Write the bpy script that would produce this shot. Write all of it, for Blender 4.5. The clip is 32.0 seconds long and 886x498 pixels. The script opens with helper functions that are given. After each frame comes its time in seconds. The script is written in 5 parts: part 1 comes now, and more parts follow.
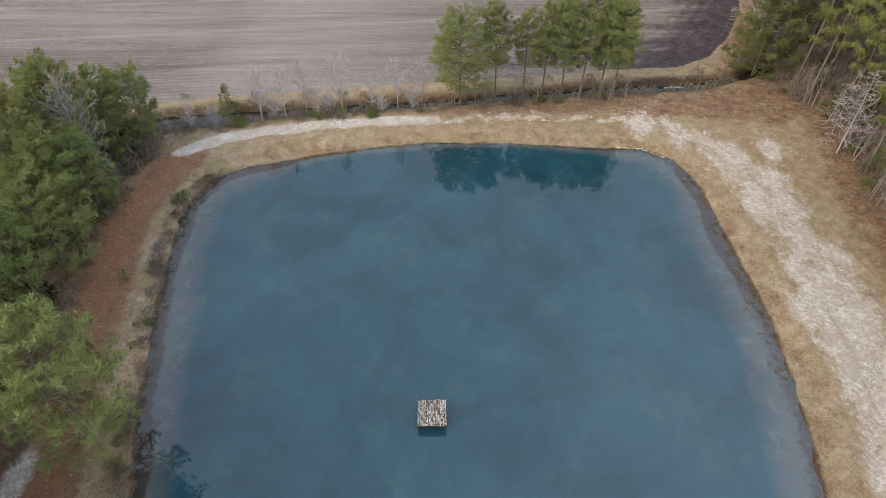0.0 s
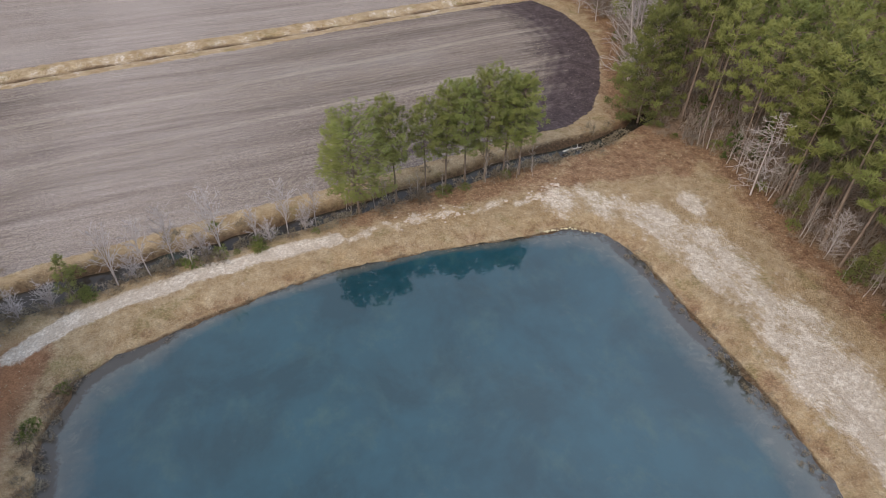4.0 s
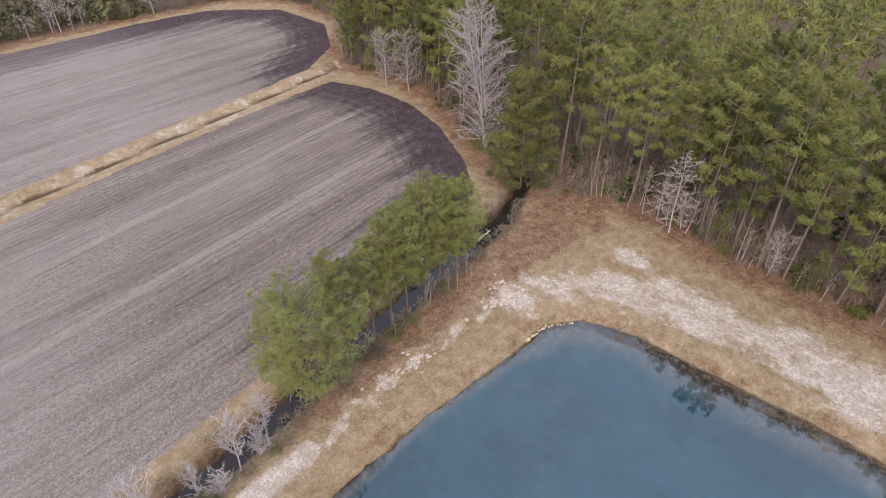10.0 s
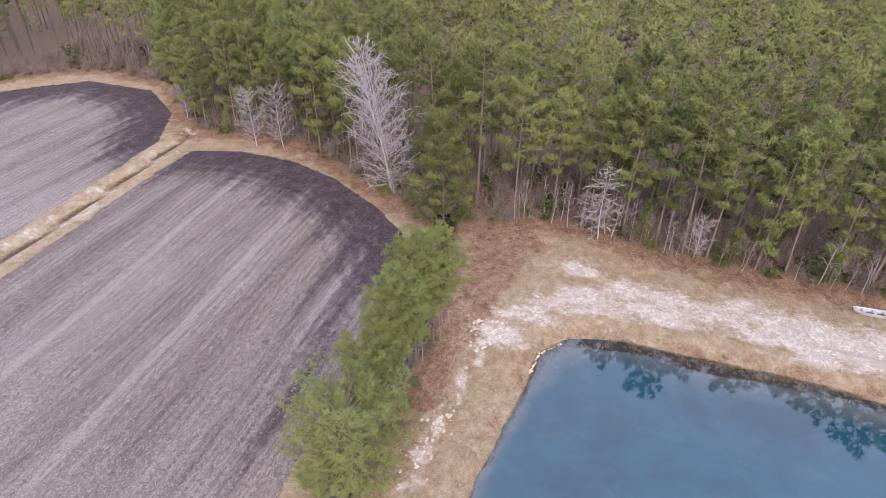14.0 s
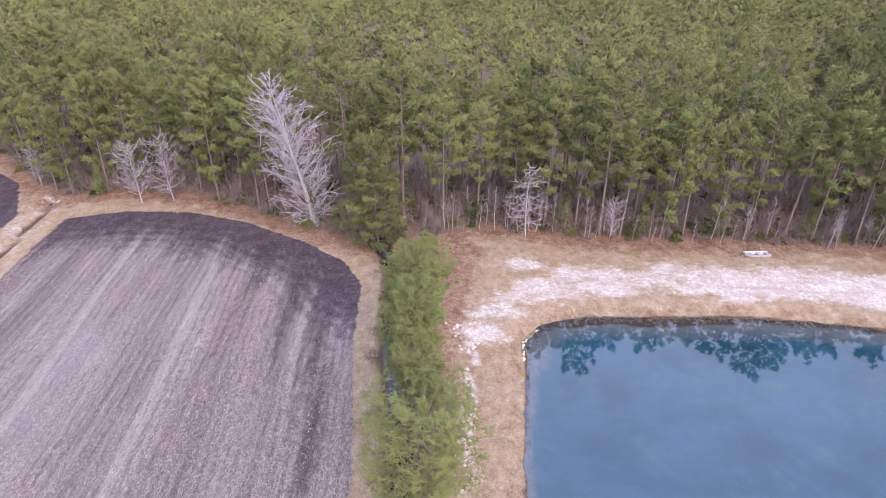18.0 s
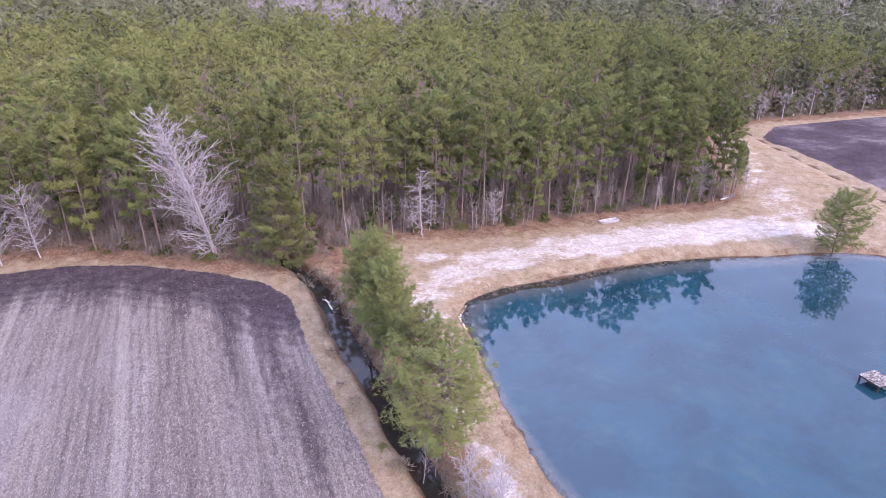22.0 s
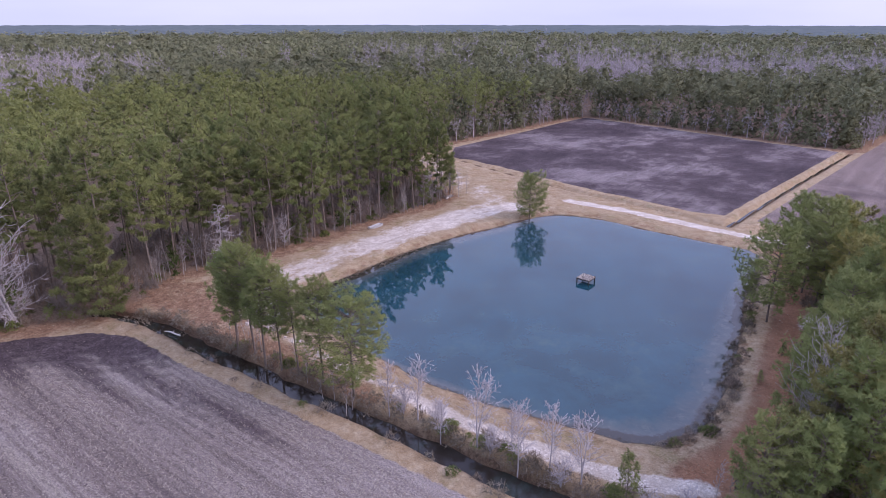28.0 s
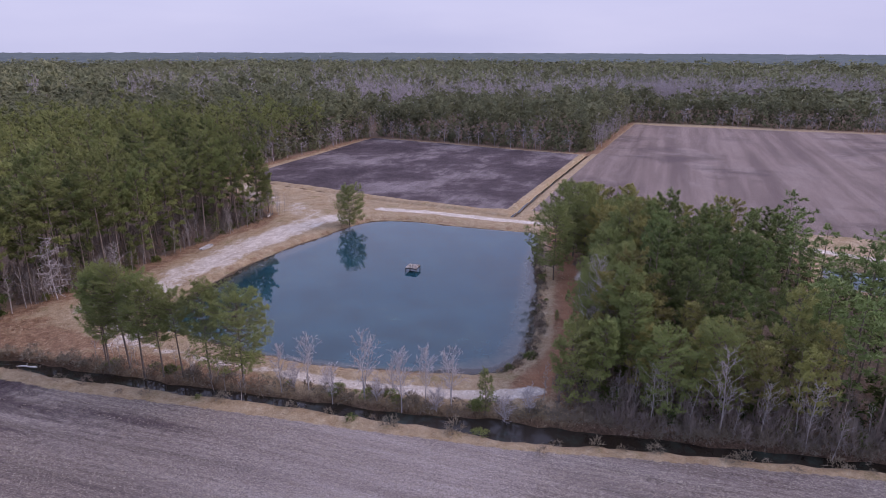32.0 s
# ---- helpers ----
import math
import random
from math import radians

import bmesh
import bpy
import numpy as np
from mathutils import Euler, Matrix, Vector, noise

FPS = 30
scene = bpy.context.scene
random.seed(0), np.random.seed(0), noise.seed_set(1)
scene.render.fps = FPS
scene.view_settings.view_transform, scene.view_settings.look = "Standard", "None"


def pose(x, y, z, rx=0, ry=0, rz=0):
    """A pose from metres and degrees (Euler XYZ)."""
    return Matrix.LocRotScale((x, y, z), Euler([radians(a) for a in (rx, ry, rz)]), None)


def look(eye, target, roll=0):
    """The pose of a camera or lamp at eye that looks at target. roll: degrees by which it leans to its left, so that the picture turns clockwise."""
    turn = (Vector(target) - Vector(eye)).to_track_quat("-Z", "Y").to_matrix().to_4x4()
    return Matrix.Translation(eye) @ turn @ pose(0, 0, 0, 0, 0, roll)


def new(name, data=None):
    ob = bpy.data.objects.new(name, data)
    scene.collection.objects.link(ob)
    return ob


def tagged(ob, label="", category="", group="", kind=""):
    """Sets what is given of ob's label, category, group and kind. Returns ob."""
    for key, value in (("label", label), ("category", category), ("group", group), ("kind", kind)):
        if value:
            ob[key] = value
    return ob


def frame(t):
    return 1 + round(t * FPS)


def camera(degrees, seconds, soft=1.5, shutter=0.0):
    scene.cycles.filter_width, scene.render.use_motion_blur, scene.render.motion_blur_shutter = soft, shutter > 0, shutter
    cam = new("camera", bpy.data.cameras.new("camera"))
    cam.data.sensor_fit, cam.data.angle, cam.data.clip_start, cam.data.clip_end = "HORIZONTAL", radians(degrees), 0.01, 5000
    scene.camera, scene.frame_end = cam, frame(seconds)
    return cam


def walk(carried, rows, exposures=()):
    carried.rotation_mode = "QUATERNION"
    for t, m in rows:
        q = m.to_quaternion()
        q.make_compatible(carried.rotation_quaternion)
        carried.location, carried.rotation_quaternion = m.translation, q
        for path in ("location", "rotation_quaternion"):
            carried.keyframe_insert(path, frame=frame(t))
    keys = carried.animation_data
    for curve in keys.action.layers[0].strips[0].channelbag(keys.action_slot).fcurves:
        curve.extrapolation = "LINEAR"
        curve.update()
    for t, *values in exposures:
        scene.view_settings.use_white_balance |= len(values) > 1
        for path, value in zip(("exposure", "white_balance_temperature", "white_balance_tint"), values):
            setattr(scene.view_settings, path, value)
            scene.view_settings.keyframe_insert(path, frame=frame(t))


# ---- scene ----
cam = camera(71.8, 32.0, soft=0.7)
PATH = [
    (0.0, 0.00, 0.00, 46.17, 45.36, 0.18, 0.20),
    (0.5, -0.86, 2.11, 46.21, 45.75, 0.10, -1.98),
    (1.0, -1.71, 4.22, 46.24, 46.15, 0.04, -3.96),
    (1.5, -2.54, 6.34, 46.26, 46.54, -0.02, -6.11),
    (2.0, -3.37, 8.46, 46.26, 46.92, -0.06, -8.31),
    (2.5, -4.20, 10.58, 46.25, 47.29, -0.10, -10.41),
    (3.0, -5.01, 12.70, 46.23, 47.65, -0.12, -12.85),
    (3.5, -5.82, 14.81, 46.21, 48.00, -0.14, -15.63),
    (4.0, -6.63, 16.92, 46.18, 48.32, -0.15, -18.25),
    (4.5, -7.43, 19.01, 46.15, 48.64, -0.16, -20.57),
    (5.0, -8.22, 21.10, 46.11, 48.94, -0.16, -22.76),
    (5.5, -9.02, 23.18, 46.08, 49.25, -0.16, -25.00),
    (6.0, -9.82, 25.25, 46.04, 49.56, -0.16, -27.39),
    (6.5, -10.63, 27.31, 46.02, 49.89, -0.16, -29.81),
    (7.0, -11.45, 29.36, 46.00, 50.24, -0.15, -32.14),
    (7.5, -12.28, 31.40, 45.98, 50.60, -0.15, -34.37),
    (8.0, -13.13, 33.43, 45.98, 50.98, -0.14, -36.80),
    (8.5, -14.00, 35.44, 45.98, 51.37, -0.14, -39.25),
    (9.0, -14.87, 37.44, 46.00, 51.78, -0.14, -42.25),
    (9.5, -15.76, 39.44, 46.02, 52.19, -0.14, -45.17),
    (10.0, -16.65, 41.43, 46.04, 52.61, -0.14, -47.23),
    (10.5, -17.53, 43.41, 46.07, 53.03, -0.15, -49.68),
    (11.0, -18.41, 45.39, 46.09, 53.45, -0.15, -52.54),
    (11.5, -19.28, 47.36, 46.10, 53.86, -0.16, -55.48),
    (12.0, -20.13, 49.33, 46.11, 54.27, -0.17, -58.13),
    (12.5, -20.95, 51.31, 46.10, 54.67, -0.18, -60.74),
    (13.0, -21.76, 53.28, 46.08, 55.08, -0.19, -63.24),
    (13.5, -22.55, 55.24, 46.04, 55.48, -0.21, -65.60),
    (14.0, -23.34, 57.20, 45.98, 55.90, -0.22, -68.49),
    (14.5, -24.12, 59.15, 45.89, 56.34, -0.23, -71.65),
    (15.0, -24.90, 61.09, 45.78, 56.79, -0.25, -74.47),
    (15.5, -25.68, 63.01, 45.64, 57.25, -0.26, -76.83),
    (16.0, -26.48, 64.92, 45.46, 57.70, -0.28, -78.85),
    (16.5, -27.29, 66.80, 45.25, 58.15, -0.30, -80.71),
    (17.0, -28.11, 68.68, 45.01, 58.60, -0.31, -82.73),
    (17.5, -28.95, 70.55, 44.75, 59.06, -0.33, -85.25),
    (18.0, -29.81, 72.41, 44.46, 59.54, -0.34, -87.89),
    (18.5, -30.68, 74.28, 44.15, 60.04, -0.36, -90.26),
    (19.0, -31.56, 76.15, 43.83, 60.56, -0.37, -92.81),
    (19.5, -32.46, 78.04, 43.51, 61.11, -0.38, -95.33),
    (20.0, -33.38, 79.94, 43.18, 61.68, -0.39, -97.81),
    (20.5, -34.30, 81.86, 42.85, 62.26, -0.39, -99.85),
    (21.0, -35.24, 83.81, 42.53, 62.85, -0.39, -102.12),
    (21.5, -36.17, 85.78, 42.22, 63.44, -0.39, -105.08),
    (22.0, -37.09, 87.76, 41.93, 64.02, -0.39, -108.06),
    (22.5, -37.98, 89.77, 41.65, 64.56, -0.38, -110.56),
    (23.0, -38.84, 91.80, 41.40, 65.09, -0.36, -112.93),
    (23.5, -39.67, 93.84, 41.18, 65.59, -0.34, -115.55),
    (24.0, -40.44, 95.90, 41.00, 66.08, -0.32, -118.18),
    (24.5, -41.15, 97.98, 40.85, 66.56, -0.29, -120.68),
    (25.0, -41.81, 100.08, 40.74, 67.03, -0.25, -123.06),
    (25.5, -42.41, 102.19, 40.66, 67.48, -0.22, -125.81),
    (26.0, -42.94, 104.31, 40.62, 67.91, -0.18, -128.59),
    (26.5, -43.42, 106.45, 40.60, 68.33, -0.14, -131.19),
    (27.0, -43.85, 108.61, 40.60, 68.74, -0.10, -133.73),
    (27.5, -44.21, 110.77, 40.62, 69.16, -0.07, -136.36),
    (28.0, -44.52, 112.95, 40.67, 69.60, -0.04, -139.09),
    (28.5, -44.77, 115.14, 40.73, 70.07, -0.01, -141.81),
    (29.0, -44.97, 117.35, 40.80, 70.54, 0.00, -144.57),
    (29.5, -45.12, 119.56, 40.88, 70.99, 0.01, -147.26),
    (30.0, -45.24, 121.78, 40.96, 71.38, 0.01, -150.19),
    (30.5, -45.32, 124.02, 41.05, 71.68, -0.00, -153.00),
    (31.0, -45.37, 126.26, 41.14, 71.89, -0.03, -155.55),
    (31.5, -45.40, 128.51, 41.23, 71.98, -0.07, -157.82),
    (32.0, -45.41, 130.77, 41.31, 71.93, -0.13, -159.93),
]
EXPOSURES = [
    (0.0, 0.60, 8500, 15), (6.0, 0.46, 8900, 19), (10.0, 0.72, 8300, 23), (14.0, 1.02, 7500, 29), (17.0, 1.2, 7150, 36), (20.0, 1.31, 6800, 41),
    (23.0, 1.24, 6700, 43), (25.5, 1.05, 6600, 43), (28.0, 0.56, 6700, 40), (30.0, 0.36, 6850, 39), (32.0, 0.17, 6950, 39),
]
walk(cam, [(r[0], pose(*r[1:])) for r in PATH], EXPOSURES)


# ---- world, sun, sky ----
world = bpy.data.worlds.new("overcast_sky")
scene.world = world
world.use_nodes = True
wn, wl = world.node_tree.nodes, world.node_tree.links
sky = wn.new("ShaderNodeTexSky")
sky.sky_type, sky.sun_disc = "NISHITA", False
sky.sun_elevation, sky.sun_rotation = radians(40), radians(240)
sky.air_density, sky.dust_density, sky.ozone_density = 1.2, 4.0, 1.5
wco = wn.new("ShaderNodeTexCoord")
wmap = wn.new("ShaderNodeMapping")
wmap.inputs["Scale"].default_value = (1.2, 1.2, 6.0)
wno = wn.new("ShaderNodeTexNoise")
wno.inputs["Scale"].default_value, wno.inputs["Detail"].default_value = 1.6, 5.0
wra = wn.new("ShaderNodeValToRGB")
wra.color_ramp.elements[0].position, wra.color_ramp.elements[0].color = 0.3, (0.86, 0.88, 0.92, 1)
wra.color_ramp.elements[1].position, wra.color_ramp.elements[1].color = 0.75, (1.06, 1.05, 1.02, 1)
wse = wn.new("ShaderNodeSeparateXYZ")
whi = wn.new("ShaderNodeValToRGB")
whi.color_ramp.elements[0].position, whi.color_ramp.elements[0].color = 0.0, (4.9, 6.15, 8.2, 1)
whi.color_ramp.elements[1].position, whi.color_ramp.elements[1].color = 0.75, (5.0, 6.9, 10.4, 1)
wmul = wn.new("ShaderNodeMix")
wmul.data_type, wmul.blend_type = "RGBA", "MULTIPLY"
wmul.inputs[0].default_value = 1.0
wmix = wn.new("ShaderNodeMix")
wmix.data_type = "RGBA"
wmix.inputs[0].default_value = 0.88
wl.new(wco.outputs["Generated"], wmap.inputs["Vector"])
wl.new(wco.outputs["Generated"], wse.inputs[0])
wl.new(wse.outputs["Z"], whi.inputs["Fac"])
wl.new(wmap.outputs["Vector"], wno.inputs["Vector"])
wl.new(wno.outputs["Fac"], wra.inputs["Fac"])
wl.new(whi.outputs["Color"], wmul.inputs[6])
wl.new(wra.outputs["Color"], wmul.inputs[7])
wdot = wn.new("ShaderNodeVectorMath")
wdot.operation = "DOT_PRODUCT"
wdot.inputs[1].default_value = Vector((0.62, 0.05, 0.78)).normalized()
wglow = wn.new("ShaderNodeMapRange")
wglow.inputs["From Min"].default_value, wglow.inputs["From Max"].default_value = 0.62, 1.0
wglow.inputs["To Min"].default_value, wglow.inputs["To Max"].default_value = 0.97, 1.6
wglow.interpolation_type = "SMOOTHSTEP"
wthin = wn.new("ShaderNodeMix")
wthin.data_type, wthin.blend_type = "RGBA", "MULTIPLY"
wthin.inputs[0].default_value = 1.0
wl.new(wco.outputs["Generated"], wdot.inputs[0])
wl.new(wdot.outputs["Value"], wglow.inputs["Value"])
wl.new(wglow.outputs["Result"], wthin.inputs[7])
wl.new(wmul.outputs[2], wthin.inputs[6])
wl.new(sky.outputs["Color"], wmix.inputs[6])
wl.new(wthin.outputs[2], wmix.inputs[7])
wl.new(wmix.outputs[2], wn["Background"].inputs["Color"])
wn["Background"].inputs["Strength"].default_value = 0.105
sun = new("sun", bpy.data.lights.new("sun", "SUN"))
sun.data.energy, sun.data.angle, sun.data.color = 1.4, radians(40), (1.0, 0.96, 0.9)
sun.matrix_world = look((0, 0, 50), (52, 30, 0))

# ---- small helpers ----
RNG = np.random.default_rng(7)


def mesh_of(name, verts, faces, mat=None, smooth=False, attrs=None):
    me = bpy.data.meshes.new(name)
    verts = np.asarray(verts, dtype=float)
    if verts.shape[1] == 6:
        attrs = dict(attrs or {}, out=verts[:, 3:])
        verts = verts[:, :3]
    me.from_pydata(verts.tolist() if len(verts) < 50 else verts, [], faces)
    if mat:
        me.materials.append(mat)
    if smooth:
        me.polygons.foreach_set("use_smooth", [True] * len(me.polygons))
    for key, values in (attrs or {}).items():
        values = np.asarray(values, dtype=np.float32)
        if values.ndim == 2 and values.shape[1] == 3:
            me.attributes.new(key, "FLOAT_VECTOR", "POINT").data.foreach_set("vector", values.ravel())
        elif values.ndim == 1:
            me.attributes.new(key, "FLOAT", "POINT").data.foreach_set("value", values)
        else:
            me.attributes.new(key, "FLOAT_COLOR", "POINT").data.foreach_set("color", values.ravel())
    me.update()
    return me


def part(name, bm, material, parent, label=""):
    me = bpy.data.meshes.new(name)
    bm.to_mesh(me)
    bm.free()
    me.materials.append(material)
    ob = new(name, me)
    ob.parent = parent
    if label:
        ob["label"] = label
    return ob


def child(name, me, parent, label=""):
    ob = new(name, me)
    ob.parent = parent
    if label:
        ob["label"] = label
    return ob


def box_bm(sx, sy, sz, at=(0, 0, 0), turn=None, bevel=0.0):
    bm = bmesh.new()
    bmesh.ops.create_cube(bm, size=1.0)
    for v in bm.verts:
        v.co = Vector((v.co.x * sx, v.co.y * sy, v.co.z * sz))
    if bevel:
        bmesh.ops.bevel(bm, geom=bm.edges[:], offset=bevel, segments=1, affect="EDGES")
    m = Matrix.Translation(at) @ (turn or Matrix())
    bmesh.ops.transform(bm, matrix=m, verts=bm.verts)
    return bm


def smooth01(x):
    x = np.clip(x, 0, 1)
    return x * x * (3 - 2 * x)


def dist_line(px, py, pts):
    """Distance of the points to an open line of corners."""
    best = np.full(px.shape, 1e9)
    for (ax, ay), (bx, by) in zip(pts[:-1], pts[1:]):
        dx, dy = bx - ax, by - ay
        u = np.clip(((px - ax) * dx + (py - ay) * dy) / (dx * dx + dy * dy), 0, 1)
        best = np.minimum(best, np.hypot(px - ax - u * dx, py - ay - u * dy))
    return best


def dist_area(px, py, pts):
    """Distance to the outline of an area, negative inside."""
    inside = np.zeros(px.shape, dtype=bool)
    for (ax, ay), (bx, by) in zip(pts, pts[1:] + pts[:1]):
        if ay != by:
            cross = (ay > py) != (by > py)
            inside ^= cross & (px < (bx - ax) * (py - ay) / (by - ay) + ax)
    d = dist_line(px, py, pts + pts[:1])
    return np.where(inside, -d, d)


def wavy(px, py, scale, seed=0.0):
    """A cheap smooth noise of about -1 to 1."""
    s = 0.0
    for k, (a, b, c) in enumerate(((1.0, 0.37, 0.0), (-0.6, 1.1, 1.7), (0.45, -0.9, 4.1), (1.7, 1.3, 2.2), (-1.9, 0.8, 5.3))):
        s = s + np.sin((a * px + b * py) / scale + c + seed * (k + 1.3)) * (0.36 if k < 3 else 0.22)
    return s


# ---- materials ----
class Nodes:
    """Short notation for one material's nodes."""

    def __init__(self, name, rough=0.9, spec=0.2):
        self.mat = bpy.data.materials.new(name)
        self.mat.use_nodes = True
        self.t = self.mat.node_tree
        self.bsdf = self.t.nodes["Principled BSDF"]
        self.bsdf.inputs["Roughness"].default_value = rough
        self.bsdf.inputs["Specular IOR Level"].default_value = spec
        self.geo = self.t.nodes.new("ShaderNodeNewGeometry")

    def put(self, socket, value):
        if isinstance(value, bpy.types.NodeSocket):
            self.t.links.new(value, socket)
        elif isinstance(value, (tuple, list)) and len(value) == 3 and socket.type == "RGBA":
            socket.default_value = (*value, 1)
        else:
            socket.default_value = value

    def noise(self, scale, detail=4.0, rough=0.55, stretch=(1, 1, 1), turn=0.0, vec=None, warp=0.0):
        m = self.t.nodes.new("ShaderNodeMapping")
        m.inputs["Scale"].default_value = stretch
        m.inputs["Rotation"].default_value = (0, 0, radians(turn))
        self.put(m.inputs["Vector"], vec or self.geo.outputs["Position"])
        n = self.t.nodes.new("ShaderNodeTexNoise")
        n.inputs["Scale"].default_value, n.inputs["Detail"].default_value = scale, detail
        n.inputs["Roughness"].default_value, n.inputs["Distortion"].default_value = rough, warp
        self.put(n.inputs["Vector"], m.outputs["Vector"])
        return n.outputs["Fac"]

    def ramp(self, fac, *stops):
        r = self.t.nodes.new("ShaderNodeValToRGB")
        e = r.color_ramp.elements
        while len(e) < len(stops):
            e.new(0.5)
        for el, (pos, col) in zip(e, stops):
            el.position = pos
            el.color = (col, col, col, 1) if not isinstance(col, tuple) else (*col, 1)
        self.put(r.inputs["Fac"], fac)
        return r.outputs["Color"]

    def math(self, op, a, b=0.0, c=0.0, clamp=False):
        n = self.t.nodes.new("ShaderNodeMath")
        n.operation, n.use_clamp = op, clamp
        for socket, value in zip(n.inputs, (a, b, c)):
            self.put(socket, value)
        return n.outputs[0]

    def mix(self, fac, a, b, mode="MIX"):
        n = self.t.nodes.new("ShaderNodeMix")
        n.data_type, n.blend_type = "RGBA", mode
        self.put(n.inputs[0], fac)
        self.put(n.inputs[6], a)
        self.put(n.inputs[7], b)
        return n.outputs[2]

    def attr(self, name):
        n = self.t.nodes.new("ShaderNodeAttribute")
        n.attribute_name = name
        return n

    def split(self, color):
        n = self.t.nodes.new("ShaderNodeSeparateColor")
        self.put(n.inputs[0], color)
        return n.outputs

    def island(self):
        return self.geo.outputs["Random Per Island"]

    def object_random(self):
        return self.t.nodes.new("ShaderNodeObjectInfo").outputs["Random"]

    def bump(self, height, strength=0.3, dist=0.1):
        n = self.t.nodes.new("ShaderNodeBump")
        n.inputs["Strength"].default_value, n.inputs["Distance"].default_value = strength, dist
        self.put(n.inputs["Height"], height)
        self.put(self.bsdf.inputs["Normal"], n.outputs["Normal"])

    def done(self, color=None):
        if color is not None:
            self.put(self.bsdf.inputs["Base Color"], color)
        return self.mat


def ground_material():
    """Dry grass, pine straw, white sand, field soil and wet margins, blended by the zones kept on the land."""
    n = Nodes("land", 0.95, 0.15)
    z1 = n.split(n.attr("zone").outputs["Color"])
    z2 = n.split(n.attr("zone_b").outputs["Color"])
    z3 = n.split(n.attr("zone_c").outputs["Color"])
    sand, straw, field = z1[0], z1[1], z1[2]
    dark, wet, litter = z2[0], z2[1], z2[2]
    pale, track, rows_b = z3[0], z3[1], z3[2]
    mid, fine = n.noise(0.8, 7, 0.72), n.noise(5.0, 6, 0.75)
    tiny = n.noise(14.0, 4, 0.75)
    grit = n.noise(3.0, 5, 0.8)
    # dry grass: ochre, tan and bleached, with dark thatch between the tufts and green here and there
    grass = n.ramp(mid, (0.34, (0.30, 0.205, 0.118)), (0.46, (0.38, 0.275, 0.168)), (0.56, (0.45, 0.34, 0.218)), (0.68, (0.52, 0.42, 0.295)))
    grass = n.mix(n.ramp(n.noise(0.16, 5, 0.65), (0.46, 0.0), (0.62, 0.5)), grass, n.mix(1.0, grass, (0.98, 0.88, 0.74), "MULTIPLY"))
    grass = n.mix(n.ramp(grit, (0.48, 0.0), (0.62, 0.5)), grass, (0.22, 0.155, 0.10))
    grass = n.mix(n.ramp(tiny, (0.52, 0.0), (0.66, 0.7)), grass, (0.60, 0.51, 0.36))
    green = n.ramp(n.noise(0.24, 7, 0.72), (0.54, 0.0), (0.64, 0.6))
    grass = n.mix(n.math("MULTIPLY", green, n.ramp(grit, (0.40, 0.25), (0.58, 1.0))), grass, (0.175, 0.165, 0.06))
    # pine straw
    straw_c = n.ramp(mid, (0.36, (0.19, 0.10, 0.060)), (0.5, (0.315, 0.185, 0.112)), (0.64, (0.43, 0.28, 0.182)))
    straw_c = n.mix(n.ramp(grit, (0.44, 0.0), (0.62, 0.7)), straw_c, (0.11, 0.055, 0.035))
    straw_c = n.mix(n.ramp(tiny, (0.54, 0.0), (0.68, 0.5)), straw_c, (0.50, 0.36, 0.25))
    f_straw = n.ramp(n.math("ADD", straw, n.math("MULTIPLY", n.math("SUBTRACT", n.noise(0.35, 8, 0.75), 0.5), 2.2)), (0.3, 0.0), (0.72, 0.92))
    base = n.mix(f_straw, grass, straw_c)
    red = n.math("MULTIPLY", n.attr("zone").outputs["Alpha"], n.ramp(mid, (0.3, 0.65), (0.6, 1.0)))
    base = n.mix(red, base, n.ramp(grit, (0.36, (0.26, 0.115, 0.06)), (0.62, (0.47, 0.235, 0.13))))
    # leaf litter under the woods
    litter_c = n.ramp(grit, (0.38, (0.14, 0.098, 0.07)), (0.62, (0.33, 0.235, 0.175)))
    base = n.mix(litter, base, litter_c)
    # sand, torn at the edges and streaked along the wheels
    sand_c = n.ramp(grit, (0.36, (0.49, 0.405, 0.325)), (0.47, (0.67, 0.60, 0.515)), (0.60, (0.83, 0.775, 0.70)))
    sand_c = n.mix(n.ramp(n.noise(0.55, 8, 0.78), (0.46, 0.65), (0.54, 0.0)), sand_c, (0.50, 0.42, 0.34))
    sn = n.math("ADD", n.math("MULTIPLY", n.noise(0.38, 9, 0.74, (1, 0.6, 1), 8.0), 1.6), n.math("MULTIPLY", n.noise(2.2, 7, 0.8), 0.7))
    f_sand = n.ramp(n.math("ADD", sand, n.math("SUBTRACT", sn, 1.16)), (0.22, 0.0), (0.36, 0.42), (0.46, 0.85), (0.66, 1.0))
    base = n.mix(f_sand, base, sand_c)
    # wheel tracks
    base = n.mix(n.math("MULTIPLY", track, n.ramp(mid, (0.42, 0.1), (0.58, 0.6))), base, (0.40, 0.32, 0.25))
    # field soil, with bands and rows along the tillage
    turn = -6.0
    pos = n.t.nodes.new("ShaderNodeSeparateXYZ")
    n.put(pos.inputs[0], n.geo.outputs["Position"])
    across = n.math("SUBTRACT", pos.outputs["Y"], n.math("MULTIPLY", pos.outputs["X"], 0.105))
    across = n.math("ADD", across, n.math("MULTIPLY", n.math("SUBTRACT", n.noise(0.05, 3), 0.5), 1.2))
    pass_wave = n.math("SINE", n.math("MULTIPLY", across, 1.02))
    half_wave = n.math("SINE", n.math("ADD", n.math("MULTIPLY", across, 2.93), 0.8))
    bands = n.noise(1.0, 3, 0.6, (0.004, 0.26, 0.1), turn)
